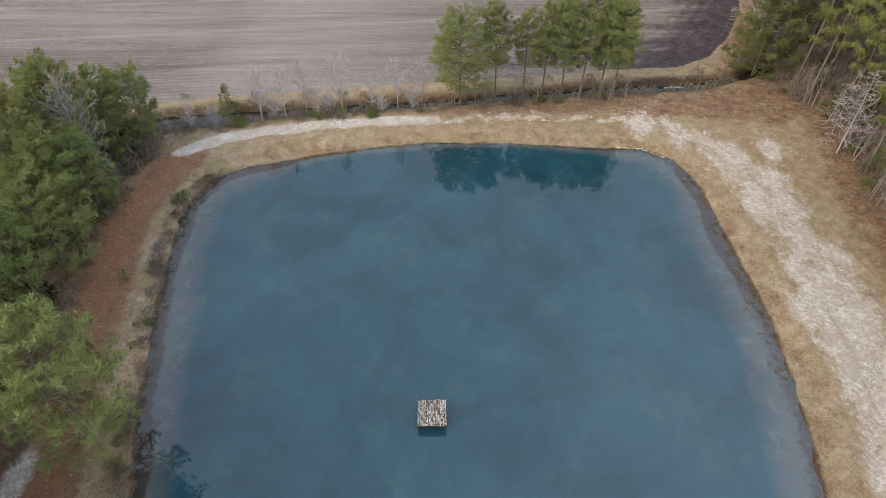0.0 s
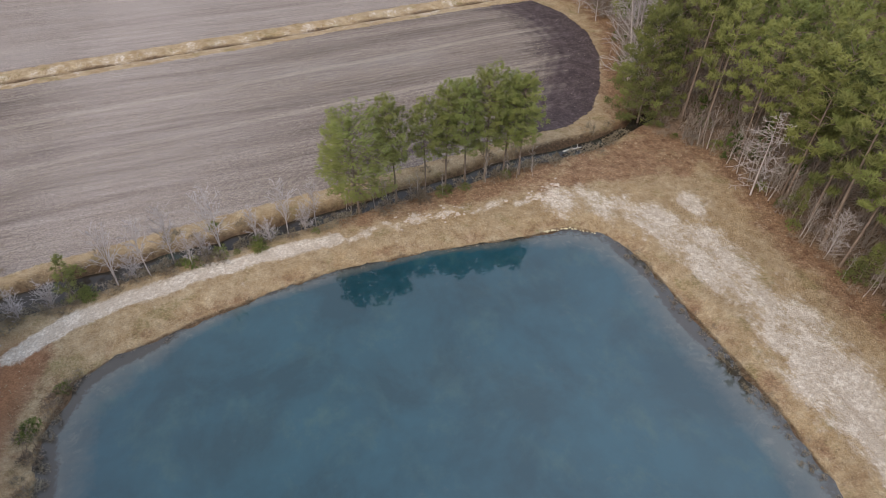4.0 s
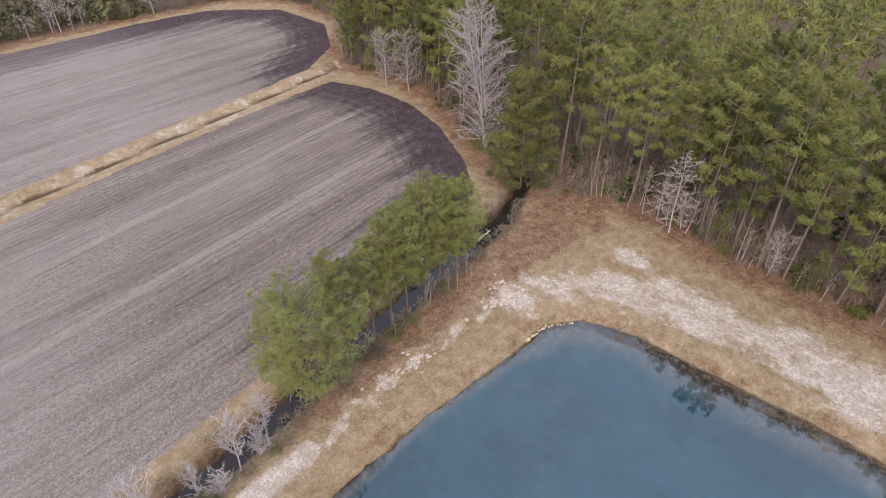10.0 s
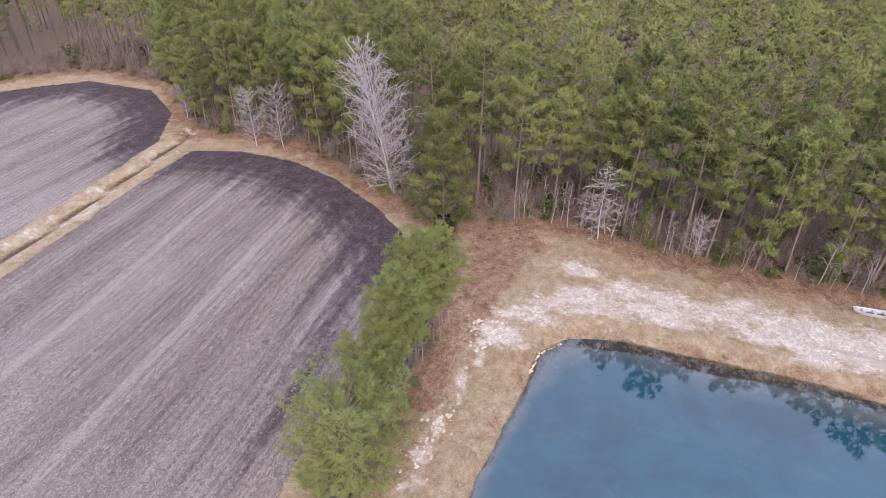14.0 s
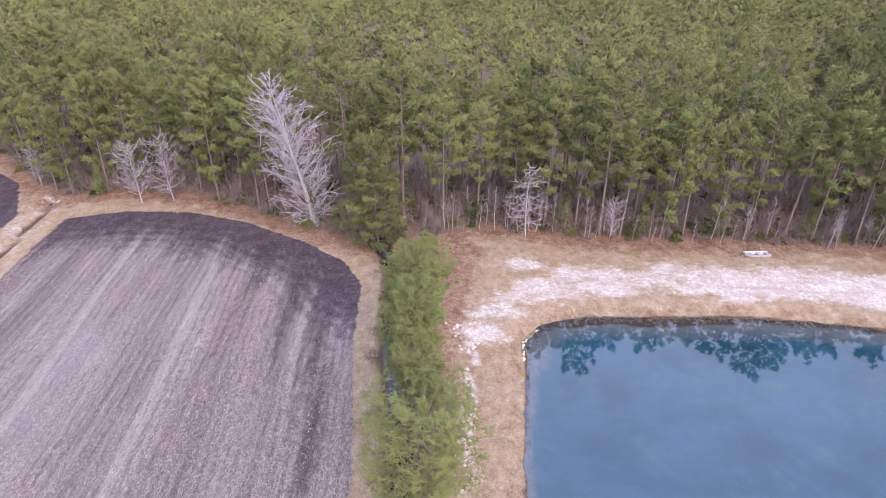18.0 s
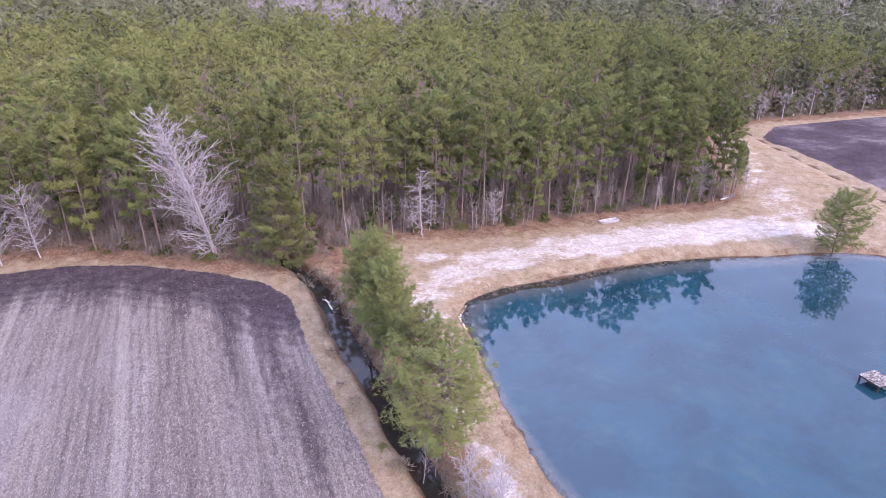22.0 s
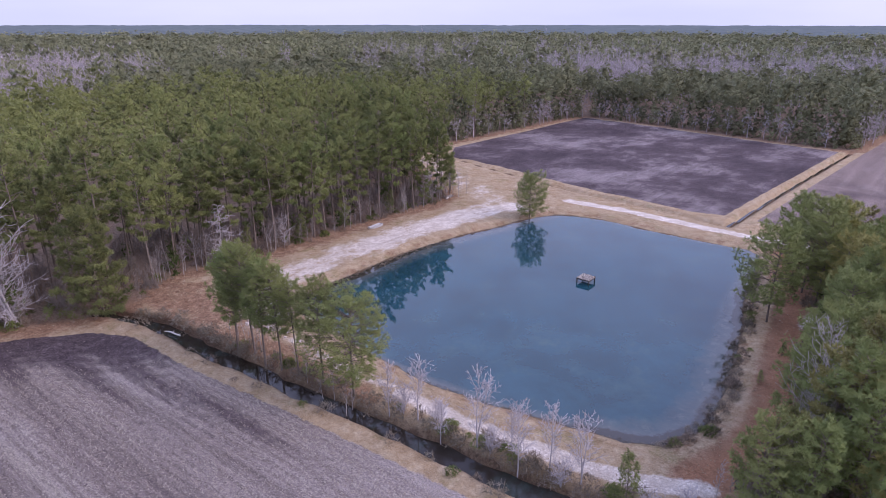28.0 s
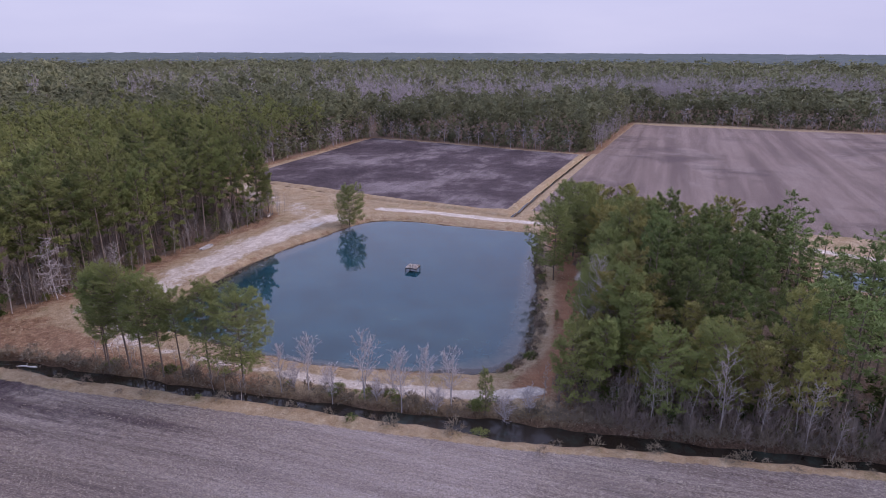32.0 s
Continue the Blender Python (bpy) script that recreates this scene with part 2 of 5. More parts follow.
    tone = n.math("ADD", n.math("ADD", n.math("MULTIPLY", bands, 0.75), 0.115), n.math("ADD", n.math("MULTIPLY", pass_wave, 0.030), n.math("MULTIPLY", half_wave, 0.018)))
    soil = n.ramp(tone, (0.36, (0.235, 0.185, 0.178)), (0.45, (0.295, 0.24, 0.228)), (0.53, (0.335, 0.278, 0.262)), (0.62, (0.375, 0.315, 0.295)))
    rows = n.noise(1.0, 6, 0.7, (0.05, 1.25, 0.1), turn)
    soil = n.mix(n.ramp(rows, (0.40, 0.36), (0.52, 0.0)), soil, (0.16, 0.123, 0.118))
    thin = n.noise(1.0, 4, 0.7, (0.10, 3.6, 0.1), turn)
    soil = n.mix(n.ramp(thin, (0.42, 0.3), (0.52, 0.0)), soil, (0.15, 0.115, 0.11))
    drill = n.math("SINE", n.math("ADD", n.math("MULTIPLY", across, 6.83), n.math("MULTIPLY", grit, 2.0)))
    soil = n.mix(n.math("MULTIPLY", n.ramp(drill, (0.0, 0.0), (0.9, 0.45)), n.ramp(n.noise(0.18, 5, 0.65), (0.40, 0.2), (0.56, 1.0))), soil, (0.125, 0.095, 0.088))
    soil = n.mix(n.ramp(grit, (0.46, 0.0), (0.62, 0.6)), soil, (0.135, 0.10, 0.098))
    blot = n.noise(0.05, 6, 0.65, (0.5, 1, 1), turn)
    soil = n.mix(n.ramp(blot, (0.48, 0.0), (0.66, 0.35)), soil, (0.40, 0.36, 0.365))
    # broken stalks, thick along some of the rows
    stalk_rows = n.math("MAXIMUM", n.ramp(n.noise(1.0, 4, 0.65, (0.012, 0.55, 0.1), turn), (0.44, 0.34), (0.66, 0.66)), n.ramp(half_wave, (0.80, 0.0), (0.99, 0.5)))
    speck = n.ramp(n.noise(3.4, 3, 0.85, (0.8, 1.3, 1), turn), (0.53, 0.0), (0.58, 1.0))
    soil = n.mix(n.math("MULTIPLY", n.math("MULTIPLY", speck, stalk_rows), 0.9), soil, (0.54, 0.48, 0.40))
    for v, w, dark_band in ((114.0, 0.5, False), (101.4, 0.4, False), (105.2, 1.9, True), (95.2, 1.3, True), (89.5, 0.6, True), (121.0, 1.6, True)):
        near = n.ramp(n.math("DIVIDE", n.math("ABSOLUTE", n.math("SUBTRACT", across, v)), w * 1.6), (0.35, 1.0), (1.0, 0.0))
        if dark_band:
            soil = n.mix(n.math("MULTIPLY", near, n.ramp(n.math("ADD", n.math("MULTIPLY", rows, 0.5), n.math("MULTIPLY", grit, 0.5)), (0.40, 0.62), (0.58, 0.10))), soil, (0.12, 0.092, 0.09))
        else:
            soil = n.mix(n.math("MULTIPLY", near, n.ramp(grit, (0.42, 0.0), (0.58, 0.5))), soil, (0.56, 0.49, 0.41))
    soil = n.mix(1.0, soil, (0.91, 0.93, 0.885), "MULTIPLY")
    # dark worked headland, in fingers along the rows, and the bottom-land fields
    rows2 = n.noise(1.0, 5, 0.65, (1.1, 0.03, 0.1), 6.0)
    soil2 = n.ramp(n.noise(0.035, 8, 0.74, (1, 0.7, 1), 30.0), (0.40, (0.060, 0.045, 0.050)), (0.50, (0.098, 0.075, 0.080)), (0.55, (0.17, 0.138, 0.14)), (0.63, (0.27, 0.228, 0.225)))
    soil2 = n.mix(n.ramp(rows2, (0.40, 0.3), (0.56, 0.0)), soil2, (0.075, 0.056, 0.06))
    finger = n.math("ADD", n.math("MULTIPLY", n.math("SUBTRACT", n.noise(1.0, 4, 0.6, (0.02, 0.45, 0.1), turn), 0.5), 1.7), n.math("MULTIPLY", n.math("SUBTRACT", n.noise(0.9, 6, 0.75), 0.5), 1.2))
    f_dark = n.ramp(n.math("ADD", dark, finger), (0.35, 0.0), (0.62, 0.6), (1.0, 1.0))
    soil = n.mix(n.math("MULTIPLY", f_dark, 0.94), soil, n.ramp(n.math("ADD", n.math("MULTIPLY", mid, 0.45), n.math("MULTIPLY", grit, 0.55)), (0.40, (0.042, 0.030, 0.034)), (0.52, (0.082, 0.060, 0.065)), (0.64, (0.19, 0.15, 0.15))))
    # the wide south-west field, with its own passes
    lane = n.noise(1.0, 4, 0.6, (0.16, 0.008, 0.1), -4.0)
    soil3 = n.ramp(lane, (0.38, (0.175, 0.132, 0.12)), (0.50, (0.225, 0.172, 0.152)), (0.62, (0.275, 0.215, 0.19)))
    soil3 = n.mix(n.ramp(n.noise(0.045, 7, 0.7, (1, 0.5, 1)), (0.52, 0.0), (0.64, 0.45)), soil3, (0.33, 0.275, 0.25))
    soil3 = n.mix(n.ramp(n.noise(0.03, 6, 0.7, (0.6, 1, 1), 20.0), (0.52, 0.0), (0.62, 0.6)), soil3, (0.105, 0.08, 0.08))
    soil = n.mix(n.ramp(rows_b, (0.25, 0.0), (0.5, 1.0)), soil, soil3)
    soil = n.mix(n.ramp(rows_b, (0.75, 0.0), (0.95, 1.0)), soil, soil2)
    soil = n.mix(n.math("MULTIPLY", pale, n.ramp(n.noise(1.0, 6, 0.72, (0.03, 0.6, 0.1), turn), (0.40, 0.3), (0.64, 0.72))), soil, (0.48, 0.42, 0.395))
    f_field = n.ramp(n.math("ADD", field, n.math("MULTIPLY", n.math("SUBTRACT", n.noise(0.7, 7, 0.78), 0.5), 1.4)), (0.4, 0.0), (0.58, 1.0))
    base = n.mix(f_field, base, soil)
    # wet mud at the water's edge
    f_wet = n.ramp(n.math("ADD", wet, n.math("MULTIPLY", n.math("SUBTRACT", n.noise(1.6, 6, 0.78), 0.5), 1.1)), (0.35, 0.0), (0.7, 1.0))
    base = n.mix(n.math("MULTIPLY", f_wet, 0.9), base, n.ramp(grit, (0.4, (0.045, 0.026, 0.017)), (0.6, (0.15, 0.092, 0.058))))
    crumb = n.ramp(n.noise(6.5, 4, 0.85), (0.36, 0.5), (0.5, 1.0), (0.64, 1.45))
    base = n.mix(n.math("ADD", 0.5, n.math("SUBTRACT", n.math("MULTIPLY", f_field, 0.5), n.math("MULTIPLY", f_sand, 0.25), clamp=True)), base, crumb, "MULTIPLY")
    n.bump(n.math("ADD", grit, n.math("ADD", n.math("MULTIPLY", fine, 0.6), n.math("MULTIPLY", tiny, 0.4))), 0.9, 0.28)
    return n.done(base)


def water_material(name, deep, shallow, rough=0.02, ior=1.62):
    """Cloudy water: a coloured body under a mirror-smooth face, drowned weed and a silty shelf at the margin."""
    n = Nodes(name, rough, 0.5)
    n.bsdf.inputs["IOR"].default_value = ior
    edge = n.attr("edge").outputs["Fac"]
    cloud = n.noise(0.085, 7, 0.66, warp=0.3)
    patch = n.noise(0.20, 8, 0.72, (1.0, 0.7, 1), 12.0, warp=0.2)
    col = n.mix(n.ramp(cloud, (0.40, 0.0), (0.50, 0.5), (0.64, 1.0)), tuple(c * 0.86 for c in deep), tuple(c * 1.3 + k for c, k in zip(deep, (0.001, 0.004, 0.006))))
    col = n.mix(n.math("MULTIPLY", n.ramp(patch, (0.51, 0.0), (0.66, 0.48)), n.ramp(cloud, (0.40, 0.2), (0.60, 1.0))), col, (0.040, 0.088, 0.076))
    wob = n.math("MULTIPLY", n.math("SUBTRACT", n.noise(0.4, 8, 0.75), 0.5), 1.0)
    f = n.ramp(n.math("ADD", edge, wob), (0.10, 0.0), (0.34, 0.30), (0.75, 0.72))
    col = n.mix(f, col, shallow)
    chalk = n.math("MULTIPLY", n.ramp(edge, (0.25, 0.0), (0.5, 1.0)), n.ramp(n.noise(0.7, 8, 0.76, warp=0.5), (0.52, 0.0), (0.66, 0.3)))
    col = n.mix(chalk, col, (0.19, 0.19, 0.165))
    silt = n.ramp(n.math("ADD", edge, n.math("MULTIPLY", n.math("SUBTRACT", n.noise(1.5, 7, 0.8), 0.5), 1.1)), (0.82, 0.0), (1.05, 0.85))
    col = n.mix(silt, col, (0.035, 0.026, 0.018))
    n.bump(n.noise(1.3, 3, 0.5), 0.01, 0.05)
    return n.done(col)


def needles_material(name, low, high, back=0.26):
    n = Nodes(name, 0.75, 0.15)
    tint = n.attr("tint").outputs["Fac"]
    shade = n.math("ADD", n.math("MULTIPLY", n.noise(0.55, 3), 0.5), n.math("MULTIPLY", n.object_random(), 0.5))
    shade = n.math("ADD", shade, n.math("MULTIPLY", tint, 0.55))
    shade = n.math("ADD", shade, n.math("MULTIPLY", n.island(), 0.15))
    # darkest stop, half the low tone: shade inside the foliage put into colour
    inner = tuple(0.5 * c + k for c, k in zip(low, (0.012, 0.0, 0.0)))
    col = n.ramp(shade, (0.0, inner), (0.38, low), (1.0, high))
    hue = n.math("ADD", n.math("MULTIPLY", n.noise(0.13, 2, 0.5), 0.6), n.math("MULTIPLY", n.math("FRACT", n.math("MULTIPLY", n.object_random(), 7.3)), 0.4))
    col = n.mix(n.ramp(hue, (0.45, 0.0), (0.68, 0.6)), col, n.mix(1.0, col, (0.84, 1.0, 0.95), "MULTIPLY"))
    col = n.mix(n.ramp(n.noise(0.018, 4, 0.6), (0.42, 0.0), (0.60, 0.55)), col, n.mix(1.0, col, (0.86, 0.84, 0.86), "MULTIPLY"))
    n.put(n.bsdf.inputs["Base Color"], col)
    tr = n.t.nodes.new("ShaderNodeBsdfTranslucent")
    n.put(tr.inputs["Color"], col)
    # needles in a pad share the rounded lie of the pad
    turn = n.t.nodes.new("ShaderNodeVectorTransform")
    turn.vector_type, turn.convert_from, turn.convert_to = "VECTOR", "OBJECT", "WORLD"
    n.put(turn.inputs[0], n.attr("out").outputs["Vector"])
    lie = n.t.nodes.new("ShaderNodeVectorMath")
    lie.operation = "MULTIPLY_ADD"
    n.put(lie.inputs[0], turn.outputs[0])
    lie.inputs[1].default_value = (0.95, 0.95, 0.95)
    n.put(lie.inputs[2], n.geo.outputs["Normal"])
    unit = n.t.nodes.new("ShaderNodeVectorMath")
    unit.operation = "NORMALIZE"
    n.put(unit.inputs[0], lie.outputs[0])
    n.put(n.bsdf.inputs["Normal"], unit.outputs[0])
    n.put(tr.inputs["Normal"], unit.outputs[0])
    mx = n.t.nodes.new("ShaderNodeMixShader")
    mx.inputs[0].default_value = back
    n.t.links.new(n.bsdf.outputs[0], mx.inputs[1])
    n.t.links.new(tr.outputs[0], mx.inputs[2])
    n.t.links.new(mx.outputs[0], n.t.nodes["Material Output"].inputs["Surface"])
    return n.mat


def bark_material(name, a, b, scale=3.0):
    n = Nodes(name, 0.9, 0.15)
    f = n.noise(scale, 5, 0.65, (2.2, 2.2, 0.5))
    col = n.ramp(f, (0.3, a), (0.7, b))
    n.bump(f, 0.5, 0.05)
    return n.done(n.mix(n.math("MULTIPLY", n.object_random(), 0.25), col, a))


LAND = ground_material()
POND = water_material("pond_water", (0.006, 0.045, 0.062), (0.092, 0.098, 0.092))
DITCH = water_material("ditch_water", (0.022, 0.016, 0.011), (0.05, 0.036, 0.025), 0.04, 1.36)
NEEDLE = needles_material("pine_needles", (0.080, 0.092, 0.038), (0.285, 0.315, 0.110))
NEEDLE_DEEP = needles_material("deep_green_needles", (0.095, 0.118, 0.044), (0.25, 0.305, 0.105))
NEEDLE_DARK = needles_material("dark_needles", (0.15, 0.138, 0.052), (0.40, 0.365, 0.125))
BUSH_LEAF = needles_material("shrub_leaves", (0.08, 0.11, 0.035), (0.24, 0.27, 0.09))
BRUSH = needles_material("dry_brush", (0.115, 0.082, 0.06), (0.30, 0.235, 0.178), 0.1)
TWIGS = needles_material("bare_twigs", (0.13, 0.098, 0.082), (0.30, 0.24, 0.21), 0.15)
# paler than the near needles: the haze of distance put into the colour
FAR_LEAF = needles_material("hazed_needles", (0.215, 0.228, 0.13), (0.36, 0.37, 0.205), 0.35)
BARK = bark_material("pine_bark", (0.13, 0.10, 0.082), (0.31, 0.25, 0.21))
BARE = bark_material("bare_bark", (0.27, 0.235, 0.215), (0.52, 0.48, 0.45))
SILVER = bark_material("silver_bark", (0.36, 0.325, 0.32), (0.63, 0.585, 0.58))
GREYBARK = bark_material("grey_bark", (0.30, 0.265, 0.26), (0.54, 0.49, 0.48))
HAZEWOOD = bark_material("grey_twigs", (0.36, 0.315, 0.32), (0.56, 0.50, 0.505), 0.3)

# ---- plan of the land ----
POND_EDGE = [(-24.3, 61.2), (-16, 63.6), (-9.8, 65), (-3, 66.1), (4.6, 66.4), (12.6, 65.7), (19.7, 65), (25.1, 64.9), (28.5, 62.4),
             (30.1, 57), (30.3, 50), (30.8, 42), (30.7, 34), (30, 27), (28.7, 20), (27, 14), (26, 8), (24.4, 1.5), (22.2, -3), (18.6, -5),
             (13, -6.4), (3, -6), (-8, -6.4), (-17, -7.2), (-19.5, -5), (-21, 3), (-23, 16), (-26, 27), (-28, 37), (-29.4, 46), (-29.7, 54), (-28, 59)]
DITCH_N = [(-420, 26), (-120, 57), (-70, 64.8), (-50, 68.7), (-33, 71.8), (-14.6, 74.4), (-2.9, 75.9), (9.1, 77.5), (22, 79.2), (38, 80.8), (43.5, 82.8), (48, 85)]
STRIP = [(-420, 80), (-14, 129.6), (10, 132.7), (40, 136.2), (57, 138.4)]
DITCH_S = [(-9.8, -18.2), (-12.3, -70), (-15.4, -124.2)]
DITCH_A = [(92, -36), (60, -28.6), (31, -22.4), (0, -19.8), (-9.8, -18.2)]
FIELD_N = [(-420, 30), (-70, 68.3), (-50, 72.4), (-33.7, 76.2), (-14.7, 79), (7.5, 81.7), (25, 84.3), (35, 85.0), (40.5, 88.2), (45.8, 95.2), (51.2, 105),
           (54, 115), (53.8, 125), (51, 132.6), (40, 132.4), (10, 129.2), (-14, 126), (-420, 78)]
FIELD_NN = [(-420, 86), (-14, 133), (10, 136), (40, 139.5), (52, 141), (63.3, 148), (71.8, 161), (71.3, 178), (58, 190.5), (40, 193), (0, 194), (-420, 165)]
FIELD_A = [(80, -34.5), (87, -45), (88, -136), (-12.4, -121.2), (-7, -25), (0, -23.2), (31, -26), (60, -32)]
FIELD_B = [(-13.6, -25), (-19, -123), (-27, -246), (-420, -236), (-420, -34), (-100, -26), (-50, -25)]
OPEN = [(44, 81), (50, 72), (50, 63), (47.7, 55), (47.7, 28), (46.6, 10), (48.5, 3), (57, -1), (88, -23), (93, -46), (90.5, -139.5), (-12, -125), (-17, -127), (-24, -251),
        (-440, -240), (-440, 172), (0, 199), (26, 199), (48, 196.5), (67, 194.5), (77.5, 181), (76.5, 160), (60, 142), (57, 137), (60.5, 128), (60, 117),
        (55, 107), (49, 96), (44.5, 86)]
WOOD_W = [(-36.5, 64.5), (-38.5, 58), (-39, 50), (-38.5, 40), (-37, 30), (-34.5, 20), (-30, 8), (-26, -3), (-29, -9), (-45, -11), (-62, -10), (-72, -3), (-73, 12),
          (-95, 16), (-130, 20), (-130, 55), (-100, 60.5), (-70, 63), (-50, 66), (-42, 67)]
POOL_W = [(-78, -4), (-88, -2), (-96, 4), (-94, 9), (-84, 10), (-76, 7)]
SAND_E = [(27, 69.5), (32, 66), (36, 61), (37.5, 54), (37.6, 44), (37.4, 34), (37, 26), (36.6, 18), (35.5, 9), (32.5, 1)]
SAND_N = [(-33.5, 63.5), (-29, 66.3), (-24.6, 67.8), (-17, 69.5), (-8.7, 70.4), (-1.6, 70.7)]
SAND_S = [(24.5, -12.5), (12, -13.8), (-7, -13.4), (-17, -13.4), (-34, -15), (-52, -18), (-70, -15), (-90, -9), (-140, -8)]
PATH_W = [(-32.6, 62.4), (-34.6, 56.6), (-35.6, 51.6), (-35.4, 46), (-34, 40), (-33.2, 34), (-31.4, 23), (-30, 16), (-26.5, 5), (-23.5, -7)]


def spaced(stops):
    out = [np.arange(a, b, s) for a, b, s in stops]
    return np.concatenate(out)


def tail(start, step, end, grow):
    out = [start]
    while out[-1] < end:
        step *= grow
        out.append(out[-1] + step)
    return np.array(out)


GX = np.concatenate([-tail(112, 1.5, 5200, 1.13)[::-1], spaced([(-111, -48, 1.0), (-48, 62, 0.5), (62, 100, 1.0)]), tail(100, 1.5, 5200, 1.13)])
GY = np.concatenate([-tail(130, 2, 5200, 1.14)[::-1], spaced([(-129, -24, 1.5), (-24, 100, 0.5), (100, 200, 1.25)]), tail(200, 2, 5200, 1.15)])


def ditch_width(px):
    return 0.8 + 0.3 * wavy(px, px * 0, 2.6) + 0.4 * smooth01((0 - px) / 8) + 0.35 * smooth01((px - 2) / 6) * smooth01((40 - px) / 5) + 1.5 * np.exp(-((px + 34) / 9.0) ** 2)


def land_height(px, py):
    d = dist_area(px, py, POND_EDGE) + 0.30 * wavy(px, py, 1.4) + 0.22 * wavy(px, py, 0.5, 2.0)
    z = 0.75 + 0.10 * wavy(px, py, 9.0) + 0.04 * wavy(px, py, 2.0, 3.0)
    z = np.where(d > 0, 0.02 + (z - 0.02) * smooth01(d / 3.2 + 0.08), -np.minimum(-d * 0.55, 2.6))
    w = ditch_width(px)
    dn = dist_line(px, py, DITCH_N) + 0.3 * wavy(px, py, 1.1, 2.0)
    z = z - 1.35 * (1 - smooth01((dn - w * 0.6) / 1.5))
    for line, w, deep in ((STRIP, 0.35, 0.7), (DITCH_S, 0.35, 0.9), (DITCH_A, 0.4, 0.7)):
        dl = dist_line(px, py, line) + 0.15 * wavy(px, py, 1.3, 1.0)
        z = z - deep * (1 - smooth01((dl - w) / 1.3))
    dp = dist_area(px, py, POOL_W)
    z = z - 1.6 * (1 - smooth01((dp + 0.5) / 2.5))
    return z


def build_land():
    px, py = np.meshgrid(GX, GY)
    z = land_height(px, py)
    dpond = dist_area(px, py, POND_EDGE)
    dopen, dw = dist_area(px, py, OPEN), dist_area(px, py, WOOD_W)
    dn = dist_line(px, py, DITCH_N)
    near = 1.2 * wavy(px, py, 3.0, 5.0)
    # sand
    de = dist_line(px, py, SAND_E)
    sand = (0.51 + 0.10 * smooth01((42 - py) / 16)) * np.clip(1.5 - de / (3.7 + 0.4 * near + 0.9 * smooth01((48 - py) / 14) * (px > 37)), 0, 1)
    sand = sand - 0.13 * smooth01((py - 58) / 8)
    dsn = dist_line(px, py, SAND_N)
    sand = np.maximum(sand, 0.8 * np.clip(1.45 - dsn / 1.1, 0, 1) * (px < -0.6))
    ds = dist_line(px, py, SAND_S)
    sand = np.maximum(sand, 0.78 * np.clip(1.45 - ds / 1.5, 0, 1))
    blot = dist_line(px, py, [(0, 70.6), (8, 71.4), (14, 71.3), (22, 71.0), (27.5, 70.3)])
    sand = np.maximum(sand, (0.33 + 0.36 * wavy(px, py, 0.5, 1.0)) * np.clip(1.4 - blot / 1.1, 0, 1))
    sand = np.maximum(sand, 0.46 * np.clip(1.3 - np.hypot(px - 26, py - 69.8) / 3.4, 0, 1))
    sand = np.maximum(sand, 0.58 * np.clip(1.3 - np.hypot((px - 41) / 1.3, (py - 63.5) / 2.2) / 1.6, 0, 1))
    sand = np.maximum(sand, 0.75 * np.clip(1.2 - np.hypot((px + 33) / 1.0, (py - 20) / 4.0) / 1.2, 0, 1))
    sand = np.maximum(sand, 0.34 * np.clip(1.3 - dist_line(px, py, [(33, 1), (44, -4), (60, -12), (80, -24)]) / 5.0, 0, 1))
    sand = np.maximum(sand, 0.24 * np.clip(1.5 - np.abs(dist_line(px, py, STRIP) - 1.2) / 1.6, 0, 1))
    # straw
    straw = 0.85 * np.clip(1.15 - np.maximum(-dopen, 0) / 4.2, 0, 1)
    bank = dist_area(px, py, [(-2, 72), (6, 72.3), (20, 72.3), (30, 71.5), (37, 71), (44, 68.5), (49, 72), (45, 80), (38, 79), (22, 77.5), (0, 75)])
    straw = np.maximum(straw, 0.72 * np.clip(0.6 - bank / 2.2, 0, 1))
    straw = np.maximum(straw, 1.5 * np.clip(1.5 - dist_line(px, py, PATH_W) / 2.4, 0, 1))
    straw = np.maximum(straw, 0.8 * np.clip(1.1 - np.abs(dw) / 3.0, 0, 1))
    straw = np.maximum(straw, 0.42 * np.clip(1 - np.abs(dpond - 1.0) / 2.0, 0, 1))
    litter = np.clip(np.maximum((dopen - 0.5) / 2.5, (-dw - 0.5) / 2.5), 0, 1)
    south = np.interp(px, [q[0] for q in DITCH_N], [q[1] for q in DITCH_N])
    litter = np.maximum(litter, 0.9 * smooth01((-37 - px) / 5) * (py > 52) * (py < south))
    fields = [dist_area(px, py, p) for p in (FIELD_N, FIELD_NN, FIELD_A, FIELD_B)]
    fmin = np.minimum.reduce(fields)
    field = np.clip(0.5 - fmin / 1.2, 0, 1)
    head = np.minimum(dist_line(px, py, FIELD_N[7:14]), dist_line(px, py, FIELD_NN[4:11]))
    dark = np.where((fields[0] < 2) | (fields[1] < 2), 1.3 * np.clip(1.2 - head / (13.5 + 2.5 * wavy(px, py, 14.0, 2.0)), 0, 1), 0)
    dark = dark + np.where(dark > 0, 0.18 * np.sin(head * 3.1 + 1.5 * wavy(px, py, 5.0)) * np.clip(1.6 - head / 9.0, 0, 1), 0)
    dark = np.maximum(dark, 0.8 * smooth01((px + 15) / 25) * np.clip(1 - np.abs(dist_line(px, py, FIELD_N[2:9]) - 4.0) / 3.5, 0, 1) * (fields[0] < 1))
    edge_in = dist_line(px, py, FIELD_N[0:9])
